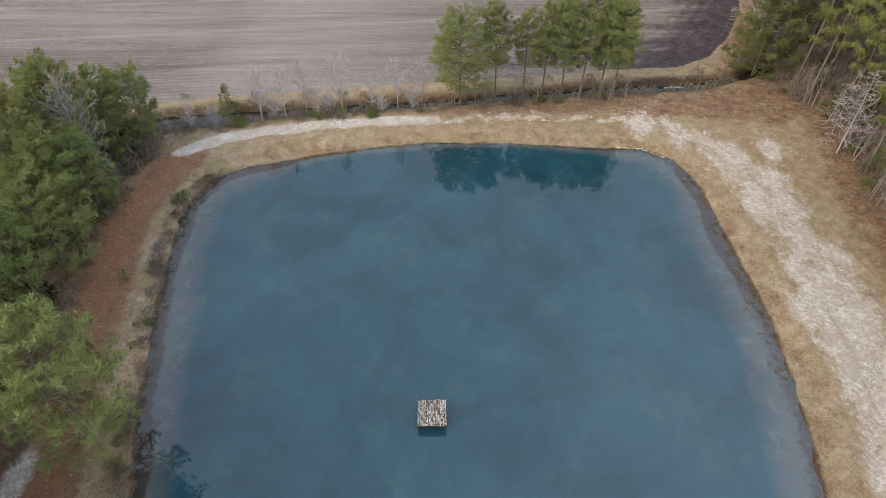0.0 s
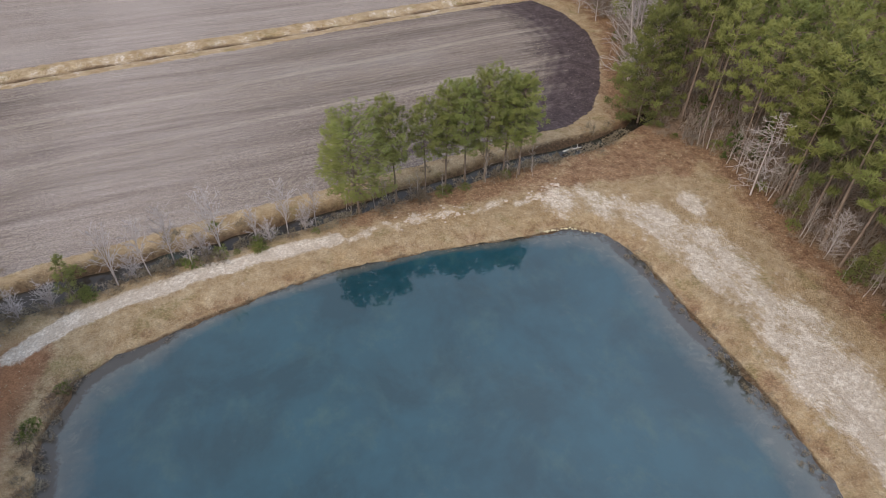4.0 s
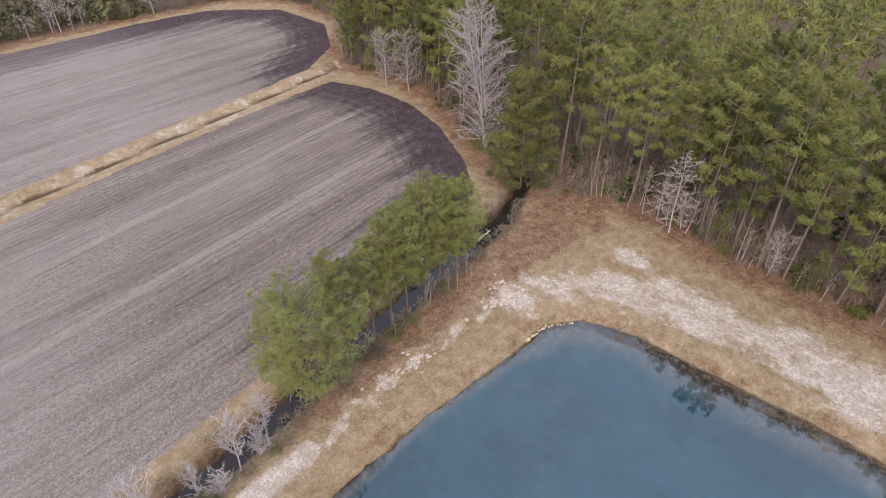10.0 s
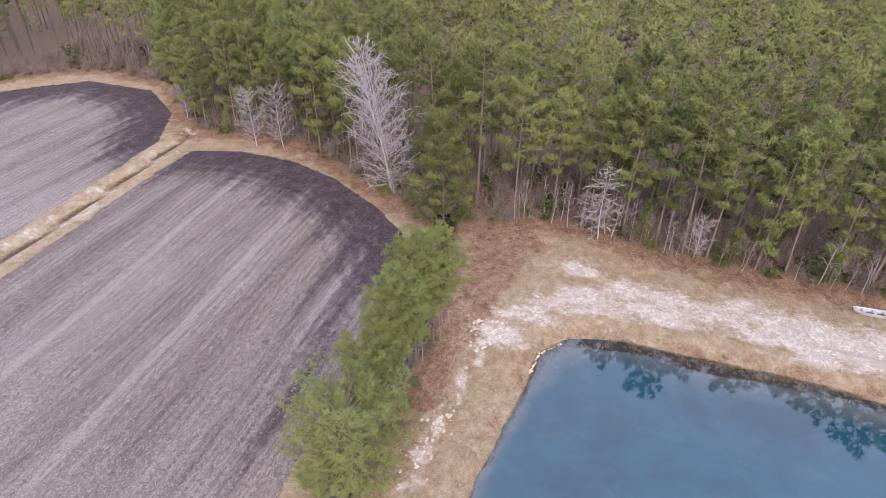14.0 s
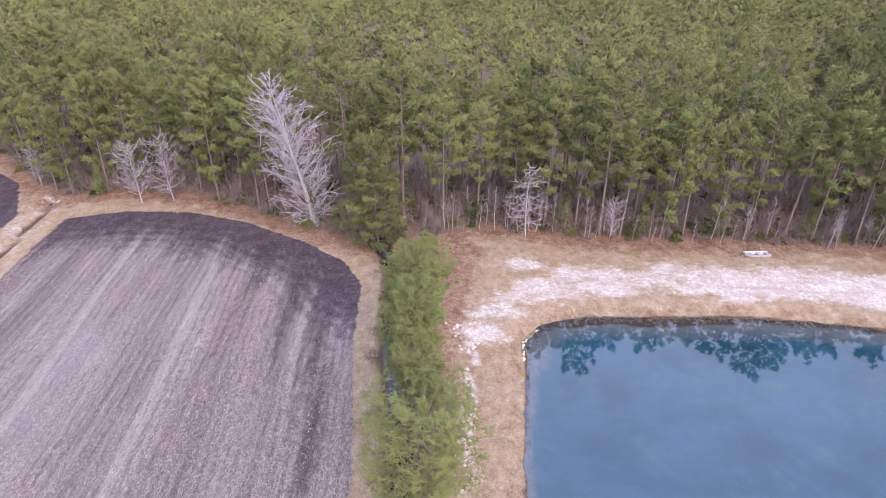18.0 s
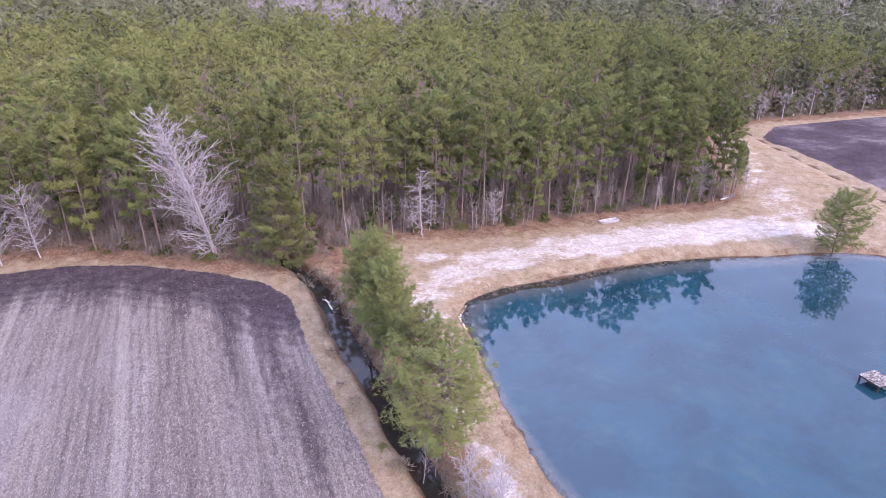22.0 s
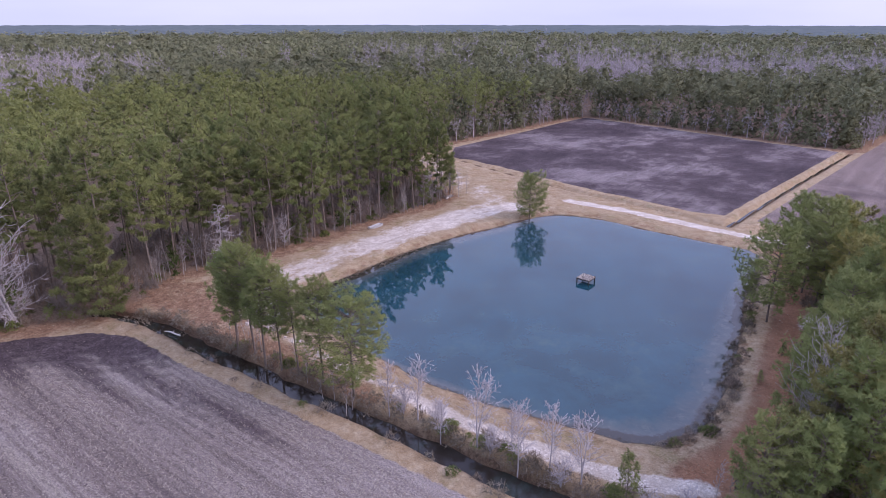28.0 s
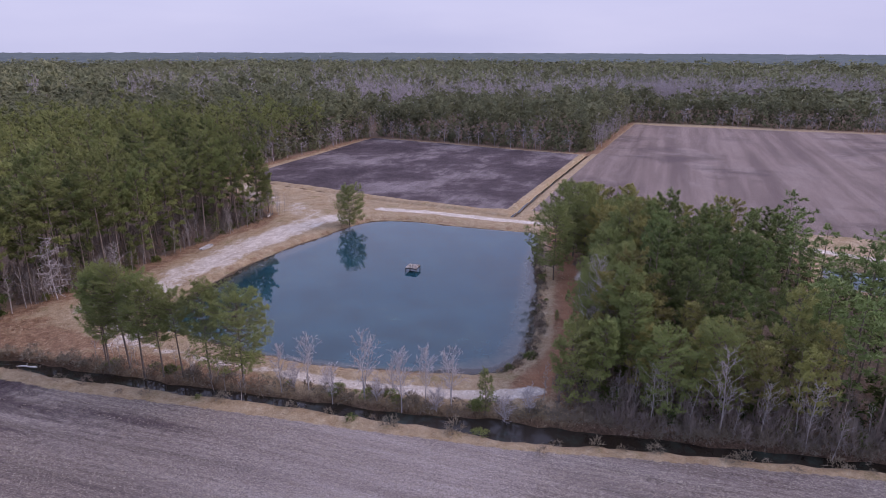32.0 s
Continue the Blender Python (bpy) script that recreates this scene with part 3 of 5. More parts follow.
    lines = (0.5 + 0.45 * np.sin(edge_in * 4.6 + 0.8 * wavy(px * 0.2, py, 3.0))) * smooth01((edge_in - 1.5) / 1.5) * smooth01((11.0 - edge_in) / 3.0)
    dark = np.maximum(dark, lines * (fields[0] < 0) * (0.75 + 0.25 * wavy(px, py, 12.0)) * smooth01((px + 12) / 22))
    dark = np.maximum(dark, 0.16 * smooth01((px + 5) / 32) * (fields[0] < 0))
    dark = np.maximum(dark, 0.3 * smooth01((-34 - px) / 14) * (fields[0] < 0))
    wet = np.clip(1.0 - np.maximum(dpond, 0) / (0.5 + 0.3 * wavy(px, py, 2.2, 4.0) + 0.15 * (px > 22)), 0, 1) * np.where((px > 22) | (px < -22), 0.95, 0.8)
    wet = np.maximum(wet, np.clip(1.5 - dn / (ditch_width(px) + 0.9), 0, 1) * (0.75 + 0.25 * (px > 25)))
    for line, w in ((STRIP, 0.9), (DITCH_A, 0.7), (DITCH_S, 0.7)):
        wet = np.maximum(wet, 0.9 * np.clip(1.2 - dist_line(px, py, line) / w, 0, 1))
    green = np.clip(1.0 - np.abs(dn - 3.0) / 1.5, 0, 1)
    pale = 0.9 * np.clip(1 - np.hypot((px + 60) / 55, (py - 100) / 14), 0, 1)
    pale = np.maximum(pale, 0.85 * smooth01((8 - px) / 35) * smooth01((px + 44) / 16) * (py > 60))
    pale = np.maximum(pale, 0.5 * (fields[1] < 1) * smooth01((50 - px) / 30))
    across = dist_line(px, py, [(-22, -188), (-420, -180)])
    pale = np.maximum(pale, np.clip(1.3 - across / 2.0, 0, 1))
    track = np.maximum(np.clip(1 - np.abs(de - 0.9) / 0.35, 0, 1), np.clip(1 - np.abs(dsn - 0.75) / 0.3, 0, 1) * 0.4)
    rows_b = np.where(fields[2] < 1.5, 1.0, np.where(fields[3] < 1.5, 0.68, 0.0))
    one = np.ones_like(px)
    rust = 0.9 * np.clip(1.35 - dist_line(px, py, PATH_W) / (2.6 + 0.5 * near), 0, 1)
    zone = np.stack([sand, straw, field, rust], -1).reshape(-1, 4)
    zone_b = np.stack([dark, wet, litter, one], -1).reshape(-1, 4)
    zone_c = np.stack([pale, track, rows_b, one], -1).reshape(-1, 4)
    verts = np.stack([px, py, z], -1).reshape(-1, 3)
    ny, nx = px.shape
    i = (np.arange(ny - 1)[:, None] * nx + np.arange(nx - 1)[None, :])
    quads = np.stack([i, i + 1, i + nx + 1, i + nx], -1).reshape(-1, 4)
    mid = lambda a: 0.25 * (a[:-1, :-1] + a[1:, :-1] + a[:-1, 1:] + a[1:, 1:]).ravel()
    kind = np.zeros(len(quads), dtype=int)
    kind[mid(sand) > 0.42] = 1
    for k, f in enumerate(fields):
        kind[mid(f) < 0] = 2 + k
    names = [("ground", "dry tan grass, pine straw and bare earth round the pond", "ground"),
             ("road", "pale sandy track worn into dry grass", "road"),
             ("field_north", "harvested grey-brown field with stubble rows", "field"),
             ("field_beyond", "bare tilled field beyond a grassy ditch strip", "field"),
             ("field_south", "dark wet ploughed field with pale patches", "field"),
             ("field_southwest", "wide brown tilled field with faint rows", "field")]
    for k, (name, label, category) in enumerate(names):
        q = quads[kind == k]
        used, inv = np.unique(q, return_inverse=True)
        me = mesh_of(name, verts[used], inv.reshape(q.shape), LAND, True, {"zone": zone[used], "zone_b": zone_b[used], "zone_c": zone_c[used]})
        tagged(new(name, me), label, category, kind="structure")


def water_sheet(name, x0, x1, y0, y1, step, inside, z, mat, label, shore):
    px, py = np.meshgrid(np.arange(x0, x1, step), np.arange(y0, y1, step))
    d = inside(px, py)
    ny, nx = px.shape
    i = (np.arange(ny - 1)[:, None] * nx + np.arange(nx - 1)[None, :])
    quads = np.stack([i, i + 1, i + nx + 1, i + nx], -1).reshape(-1, 4)
    keep = (d[:-1, :-1] < 0).ravel()
    used, inv = np.unique(quads[keep], return_inverse=True)
    verts = np.stack([px.ravel()[used], py.ravel()[used], np.full(len(used), z)], -1)
    edge = shore(verts[:, 0], verts[:, 1])
    ob = new(name, mesh_of(name, verts, inv.reshape(-1, 4), mat, True, {"edge": edge}))
    return tagged(ob, label, "water", kind="structure")


def pond_shore(px, py):
    d = -dist_area(px, py, POND_EDGE)
    wide = 1.3 + 3.4 * smooth01((px - 18) / 9) + 3.4 * smooth01((-16 - px) / 8) + 0.5 * wavy(px, py, 3.0)
    weed = 0.75 * np.clip(1.3 - d / (1.7 + 0.7 * wavy(px, py, 2.0)), 0, 1) * smooth01((px - 27.5) / 2) * smooth01((py - 38) / 6) * smooth01((62 - py) / 3)
    west = 0.6 * np.clip(1.3 - d / (1.1 + 0.5 * wavy(px, py, 1.6)), 0, 1) * smooth01((-18 - px) / 4)
    return np.clip(1.05 - d / np.maximum(wide, 0.3), 0, 1) + weed + west


build_land()
water_sheet("pond", -34, 36, -12, 72, 0.7, lambda x, y: dist_area(x, y, POND_EDGE) - 1.3, 0.0, POND,
            "still blue-green pond reflecting the trees", pond_shore)
water_sheet("ditch_water", -110, 64, 55, 94, 0.7, lambda x, y: dist_line(x, y, DITCH_N) - ditch_width(x) - 0.9, -0.22, DITCH,
            "dark standing water in the drainage ditch", lambda x, y: np.clip(dist_line(x, y, DITCH_N) / (ditch_width(x) + 0.6) - 0.4, 0, 1))
water_sheet("field_ditch_water", -20, 0, -126, -16, 0.6, lambda x, y: dist_line(x, y, DITCH_S) - 0.3, -0.02, DITCH,
            "narrow ditch water between two fields", lambda x, y: 0 * x + 0.3)
water_sheet("pool", -100, -70, -8, 14, 1.0, lambda x, y: dist_area(x, y, POOL_W) - 0.8, -0.1, POND,
            "small second pool behind the woods", lambda x, y: np.clip(1 + dist_area(x, y, POOL_W) / 2.0, 0, 1))


# ---- trees ----
def tubes(segs, sides=4):
    """Tapered limbs: (start, end, r0, r1) each."""
    segs = [s for s in segs]
    p0 = np.array([s[0] for s in segs], float)
    p1 = np.array([s[1] for s in segs], float)
    r = np.array([(s[2], s[3]) for s in segs], float)
    d = p1 - p0
    d /= np.linalg.norm(d, axis=1, keepdims=True) + 1e-9
    ref = np.where(np.abs(d[:, 2:3]) > 0.9, np.array([[1.0, 0, 0]]), np.array([[0, 0, 1.0]]))
    u = np.cross(d, ref)
    u /= np.linalg.norm(u, axis=1, keepdims=True) + 1e-9
    w = np.cross(d, u)
    a = np.arange(sides) * 2 * math.pi / sides
    ring = u[:, None] * np.cos(a)[None, :, None] + w[:, None] * np.sin(a)[None, :, None]
    v0 = p0[:, None] + ring * r[:, 0, None, None]
    v1 = p1[:, None] + ring * r[:, 1, None, None]
    verts = np.concatenate([v0, v1], 1).reshape(-1, 3)
    base = np.arange(len(segs))[:, None] * 2 * sides
    k = np.arange(sides)
    q = np.stack([base + k, base + (k + 1) % sides, base + sides + (k + 1) % sides, base + sides + k], -1).reshape(-1, 4)
    return verts, q


def tufts(rng, centre, out, size, blades, width=0.2):
    """Stars of narrow blades round each centre, leaning outwards."""
    n = len(centre)
    r = rng.normal(size=(n, blades, 3))
    r /= np.linalg.norm(r, axis=2, keepdims=True)
    d = r + 0.62 * out[:, None]
    d /= np.linalg.norm(d, axis=2, keepdims=True)
    s = rng.normal(size=(n, blades, 3))
    w = np.cross(d, s)
    w /= np.linalg.norm(w, axis=2, keepdims=True) + 1e-9
    ln = size[:, None, None] * rng.uniform(0.65, 1.25, (n, blades, 1))
    c = centre[:, None] - 0.1 * ln * d
    v = np.stack([c - w * ln * width, c + w * ln * width, c + d * ln], 2).reshape(-1, 3)
    o = np.repeat(out / (np.linalg.norm(out, axis=1, keepdims=True) + 1e-6), blades * 3, axis=0)
    v = np.concatenate([v, o], 1)
    f = np.arange(n * blades)[:, None] * 3 + np.array([[0, 1, 2]])
    return v, f


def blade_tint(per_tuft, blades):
    """Lower tint at the foot of each blade, higher at its tip."""
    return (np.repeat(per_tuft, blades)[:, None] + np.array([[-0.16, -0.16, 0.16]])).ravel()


def pine_shape(rng, h, base, radius, count, shape="forest", per=13, bend=0.02):
    """Trunk, limbs and needle tufts of one pine: the limbs' segments, the tufts' places, the way they lean and a shade for each.
    The limbs reach out in loose tiers and turn up at the end; the needles sit in flat fans on their outer parts."""
    lean = rng.normal(0, bend, 2)
    zs = np.linspace(0, 1, 7)
    knots = np.stack([lean[0] * zs * h + 0.10 * np.sin(3 * zs + lean[1] * 90), lean[1] * zs * h + 0.08 * np.sin(4 * zs), zs * h], 1)
    axis = lambda z: np.array([np.interp(z / h, zs, knots[:, 0]), np.interp(z / h, zs, knots[:, 1]), z])
    r0 = 0.009 * h + 0.02
    segs = [(a, b, r0 * (1 - 0.92 * i / 6), r0 * (1 - 0.92 * (i + 1) / 6)) for i, (a, b) in enumerate(zip(knots[:-1], knots[1:]))]
    limbs = max(3, int(round(count / per)))
    cen, out, shade = [], [], []
    side_az, side_k = rng.uniform(0, 6.28), rng.uniform(0.0, 0.28)
    for i in range(limbs):
        u = ((i + rng.uniform(0, 1)) / limbs) ** 0.88
        z = base + (h - base) * 0.965 * u
        if shape == "forest":
            prof = math.sin(math.pi * (0.15 + 0.69 * u)) ** 0.8
        elif shape == "round":
            prof = math.sin(math.pi * (0.13 + 0.72 * u)) ** 0.6
        elif shape == "wide":
            prof = 0.34 + 0.72 * (1 - u) ** 0.6
        elif shape == "cone":
            prof = 0.16 + 0.86 * (1 - u) ** 0.7
        else:
            prof = math.sin(math.pi * (0.22 + 0.63 * u)) ** 0.7
        az = i * 2.399 + rng.uniform(-0.55, 0.55)
        ln = max(0.35, radius * prof * (rng.uniform(0.62, 1.12) if shape == "forest" else rng.uniform(0.72, 1.03)) * (1 + side_k * math.cos(az - side_az)))
        if rng.uniform() < 0.14:
            ln *= 0.55
        rise = float(np.interp(u, [0, 0.5, 0.8, 1], [0.0, 0.2, 0.4, 0.75])) + rng.normal(0, 0.1)
        d = np.array([math.cos(az) * math.cos(rise), math.sin(az) * math.cos(rise), math.sin(rise)])
        o = axis(max(z - 0.35 * ln * math.sin(rise), 0.5 * base))
        p1 = o + d * ln * 0.58
        d2 = d + np.array([0, 0, 0.28])
        p2 = p1 + d2 / np.linalg.norm(d2) * ln * 0.42
        if ln > 0.7:
            segs += [(o, p1, 0.02 + 0.0022 * h, 0.022), (p1, p2, 0.022, 0.01)]
        m = max(3, int(round(per * (0.35 + 0.65 * ln / radius / 0.72))))
        t = rng.uniform(0.08, 1.0, m) ** 0.5
        t[0] = 1.0
        line = np.where(t[:, None] < 0.58, o + (p1 - o) * (t[:, None] / 0.58), p1 + (p2 - p1) * ((t[:, None] - 0.58) / 0.42))
        lat = np.array([-math.sin(az), math.cos(az), 0.0])
        off = rng.uniform(-1, 1, m) * (0.30 * ln * (1.2 - t) + 0.25)
        off[0] = 0
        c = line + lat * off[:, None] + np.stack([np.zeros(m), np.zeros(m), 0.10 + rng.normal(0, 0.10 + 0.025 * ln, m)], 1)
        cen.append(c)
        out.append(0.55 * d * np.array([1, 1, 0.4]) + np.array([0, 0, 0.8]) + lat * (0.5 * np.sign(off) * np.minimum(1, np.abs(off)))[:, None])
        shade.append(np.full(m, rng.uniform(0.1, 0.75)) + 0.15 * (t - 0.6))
    m = max(4, int(count * 0.02))
    cen.append(axis(h) + rng.normal(0, 1, (m, 3)) * np.array([0.12, 0.12, 0.3]) - np.array([0, 0, 0.25]))
    out.append(np.tile([0.0, 0.0, 1.0], (m, 1)))
    shade.append(np.full(m, 0.6))
    return segs, np.concatenate(cen), np.concatenate(out), np.concatenate(shade)


def pine_meshes(seed, h, base, radius, count, shape, mat, size=0.36, blades=7, width=0.082, per=13, fresh=0.0, bend=0.02):
    rng = np.random.default_rng(seed)
    segs, cen, out, shade = pine_shape(rng, h, base, radius, count, shape, per, bend)
    v, q = tubes(segs[:6], 6)
    v2, q2 = tubes(segs[6:], 3)
    trunk = mesh_of("trunk", np.concatenate([v, v2]), np.concatenate([q, q2 + len(v)]), BARK, True)
    v, f = tufts(rng, cen, out, size * rng.uniform(0.75, 1.3, len(cen)), blades, width)
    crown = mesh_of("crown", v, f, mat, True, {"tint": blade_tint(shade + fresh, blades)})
    return trunk, crown


def feather_segments(rng, h, reach, first=0.18, up=0.7, count=34, twigs=6, lean=(0, 0), stems=1, fine=2):
    """A leafless tree: leaders with many side branches that carry twigs."""
    segs = []
    for st in range(stems):
        az0 = rng.uniform(0, 6.28)
        off = np.array([math.cos(az0), math.sin(az0), 0]) * (0.12 * h * (st > 0))
        hh = h * (1 if st == 0 else rng.uniform(0.75, 0.95))
        n = 7
        knots = [np.array([lean[0] * h * u + off[0] * u + 0.012 * h * math.sin(5 * u + st), lean[1] * h * u + off[1] * u + 0.012 * h * math.cos(4 * u + st), hh * u]) for u in np.linspace(0, 1, n)]
        r0 = 0.008 * h + 0.02
        rad = lambda u: r0 * (1 - 0.88 * u)
        segs += [(knots[i], knots[i + 1], rad(i / (n - 1)), rad((i + 1) / (n - 1)), 1) for i in range(n - 1)]
        for k in range(count // stems):
            u = first + (1 - first) * (k + rng.uniform(0, 1)) / (count // stems)
            p = np.array([np.interp(u, np.linspace(0, 1, n), [q[j] for q in knots]) for j in range(3)])
            az = k * 2.4 + rng.uniform(-0.7, 0.7)
            ln = reach * (0.35 + 0.65 * math.sin(math.pi * min(1, (u - first) / (1 - first) * 0.8 + 0.2))) * rng.uniform(0.65, 1.15)
            d = np.array([math.cos(az), math.sin(az), up + rng.uniform(-0.25, 0.35)])
            d /= np.linalg.norm(d)
            r = rad(u) * 0.45
            for j in range(3):
                d = d + rng.normal(0, 0.13, 3) + np.array([0, 0, 0.07])
                d /= np.linalg.norm(d)
                e = p + d * ln / 3
                segs.append((p, e, r, r * 0.72))
                for _ in range(max(1, twigs // 3)):
                    td = d * 0.7 + rng.normal(0, 0.55, 3)
                    td /= np.linalg.norm(td)
                    q, tl = p + (e - p) * rng.uniform(0.2, 1), ln * rng.uniform(0.2, 0.42)
                    for _ in range(fine):
                        m = q + td * tl / fine
                        segs.append((q, m, r * 0.45, r * 0.3))
                        td = td + rng.normal(0, 0.22, 3) + np.array([0, 0, 0.1])
                        td /= np.linalg.norm(td)
                        q = m
                p, r = e, r * 0.72
    return segs


def bare_mesh(seed, h, reach, mat=BARE, least=0.018, **kw):
    raw = feather_segments(np.random.default_rng(seed), h, reach, **kw)
    top = max(q[1][2] for q in raw)
    out = []
    for name, leader in (("trunk", True), ("crown", False)):
        v, q = tubes([(q[0], q[1], max(q[2], least), max(q[3], least * 0.7)) for q in raw if (len(q) > 4) == leader], 5 if leader else 3)
        out.append((name, mesh_of(name, v * (h / top), q, mat, True)))
    return out


def ground_at(x, y):
    return float(land_height(np.array([x]), np.array([y]))[0])


def stand(name, meshes, x, y, scale, turn, label, category="tree", group="", stretch=1.0):
    top = new(name)
    top.matrix_world = Matrix.LocRotScale((x, y, ground_at(x, y) - 0.08), Euler((0, 0, turn)), (scale, scale, scale * stretch))
    for part_name, me in meshes:
        ob = child(part_name, me, top)
        if name == "bare_tree" and part_name == "crown":
            tagged(ob, kind="stuff")
    return tagged(top, label, category, group)


def joined(name, pieces, mat, label, category, tint=True):
    """One object out of many placed copies: ((verts, faces, shades), place, height, scales, turn, shade) each."""
    vs, fs, ts, n = [], [], [], 0
    for (v, f, *own), x, y, z, s, sz, a, t in pieces:
        c, si = math.cos(a) * s, math.sin(a) * s
        vv = np.stack([v[:, 0] * c - v[:, 1] * si + x, v[:, 0] * si + v[:, 1] * c + y, v[:, 2] * s * sz + z], -1)
        if v.shape[1] == 6:
            ca, sa = math.cos(a), math.sin(a)
            vv = np.concatenate([vv, np.stack([v[:, 3] * ca - v[:, 4] * sa, v[:, 3] * sa + v[:, 4] * ca, v[:, 5]], -1)], 1)
        vs.append(vv)
        fs.append(f + n)
        ts.append(own[0] + t if own else np.full(len(v), t))
        n += len(v)
    me = mesh_of(name, np.concatenate(vs), np.concatenate(fs), mat, True, {"tint": np.concatenate(ts)} if tint else None)
    return tagged(new(name, me), label, category, kind="stuff")


def scatter(rng, x0, x1, y0, y1, step, jitter=0.45):
    px, py = np.meshgrid(np.arange(x0, x1, step), np.arange(y0, y1, step))
    px = px + rng.uniform(-jitter, jitter, px.shape) * step
    py = py + rng.uniform(-jitter, jitter, py.shape) * step
    return px.ravel(), py.ravel()


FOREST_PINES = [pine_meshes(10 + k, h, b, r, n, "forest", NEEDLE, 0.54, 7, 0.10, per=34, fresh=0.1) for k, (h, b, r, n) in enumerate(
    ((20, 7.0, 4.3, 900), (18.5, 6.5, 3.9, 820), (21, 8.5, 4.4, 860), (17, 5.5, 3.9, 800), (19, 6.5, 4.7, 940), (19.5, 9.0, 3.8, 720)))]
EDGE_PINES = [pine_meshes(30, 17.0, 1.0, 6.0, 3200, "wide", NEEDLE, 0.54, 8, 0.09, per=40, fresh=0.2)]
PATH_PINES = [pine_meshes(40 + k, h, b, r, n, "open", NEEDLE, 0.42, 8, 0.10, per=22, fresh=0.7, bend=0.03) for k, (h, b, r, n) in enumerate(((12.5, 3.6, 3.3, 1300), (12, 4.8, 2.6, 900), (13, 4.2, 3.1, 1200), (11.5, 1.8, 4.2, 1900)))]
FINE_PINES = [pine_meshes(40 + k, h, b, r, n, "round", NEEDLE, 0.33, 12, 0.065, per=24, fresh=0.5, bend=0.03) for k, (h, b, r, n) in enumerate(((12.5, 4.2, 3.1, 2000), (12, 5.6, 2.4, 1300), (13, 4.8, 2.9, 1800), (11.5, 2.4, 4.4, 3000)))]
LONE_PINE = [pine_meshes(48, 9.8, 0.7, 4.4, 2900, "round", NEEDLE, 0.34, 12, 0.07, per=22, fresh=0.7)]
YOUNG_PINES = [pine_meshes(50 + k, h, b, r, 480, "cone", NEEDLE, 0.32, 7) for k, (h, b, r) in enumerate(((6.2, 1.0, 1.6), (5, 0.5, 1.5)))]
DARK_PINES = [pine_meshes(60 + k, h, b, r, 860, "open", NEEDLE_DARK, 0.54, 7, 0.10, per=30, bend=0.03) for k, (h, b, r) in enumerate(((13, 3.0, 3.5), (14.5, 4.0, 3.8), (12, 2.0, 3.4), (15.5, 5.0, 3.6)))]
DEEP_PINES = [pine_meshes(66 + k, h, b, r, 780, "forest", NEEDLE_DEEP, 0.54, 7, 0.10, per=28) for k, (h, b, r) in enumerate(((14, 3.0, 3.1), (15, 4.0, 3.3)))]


def pine(variants, k, x, y, scale, label, group="", stretch=1.0):
    t, c = variants[k % len(variants)]
    return stand("pine_tree", (("trunk", t), ("crown", c)), x, y, scale, (x * 7.3 + y * 3.1) % 6.28, label, "tree", group, stretch)


# pines on the bank between pond and ditch
for k, (x, y, v, s) in enumerate(((1.9, 74.6, 3, 1.2), (6.7, 75.2, 1, 1.02), (10.6, 75.9, 1, 0.93), (13.4, 76.4, 2, 0.95), (16.2, 76.8, 2, 1.02),
                                  (18.7, 76.6, 0, 1.06), (21.6, 77.4, 0, 1.02), (23.4, 76.2, 2, 0.96))):
    pine(FINE_PINES, v, x, y, s * 1.12, "slender green pine on the bank by the ditch", "pines on the ditch bank", 0.80 if v == 3 else 0.97)
pine(YOUNG_PINES, 0, -28.6, 70.0, 1.02, "small bushy young pine beside the ditch")
pine(LONE_PINE, 0, 25.2, 3.4, 1.0, "lone broad green pine at the pond's corner")
pine(EDGE_PINES, 0, 46.0, 84.2, 1.0, "large dense pine with boughs to the ground")


def place_pines(rng, inside, bounds, step, variants, label, group, low, high):
    """Single pines on a loose grid wherever inside() holds."""
    px, py = scatter(rng, *bounds, step)
    ok = inside(px, py)
    for x, y in zip(px[ok], py[ok]):
        pine(variants, int(rng.integers(0, 60)), float(x), float(y), rng.uniform(low, high) * (0.8 if x < -48 or (x < 0 and y < 16) else 1.0), label, group, rng.uniform(0.92, 1.1))


FR = np.random.default_rng(21)
EAST_DEPTH = 23.0


def near_east(px, py):
    d = dist_area(px, py, OPEN)
    return (d > 3.0) & (d < EAST_DEPTH) & (px > 40) & (py > -12) & (py < 150) & (np.hypot(px - 50, py - 94) > 4.0) & (np.hypot(px - 46, py - 84.2) > 5) & (dist_line(px, py, DITCH_N) > 2.2)


place_pines(FR, near_east, (40, 122, -12, 150), 5.7, FOREST_PINES, "tall forest pine with a high yellow-green crown", "pines along the forest edge", 0.9, 1.2)
def deep_zone(px, py):
    return (px < -43.5) & (py < 50 + 3 * wavy(px, py, 5.0)) & (py > 4)


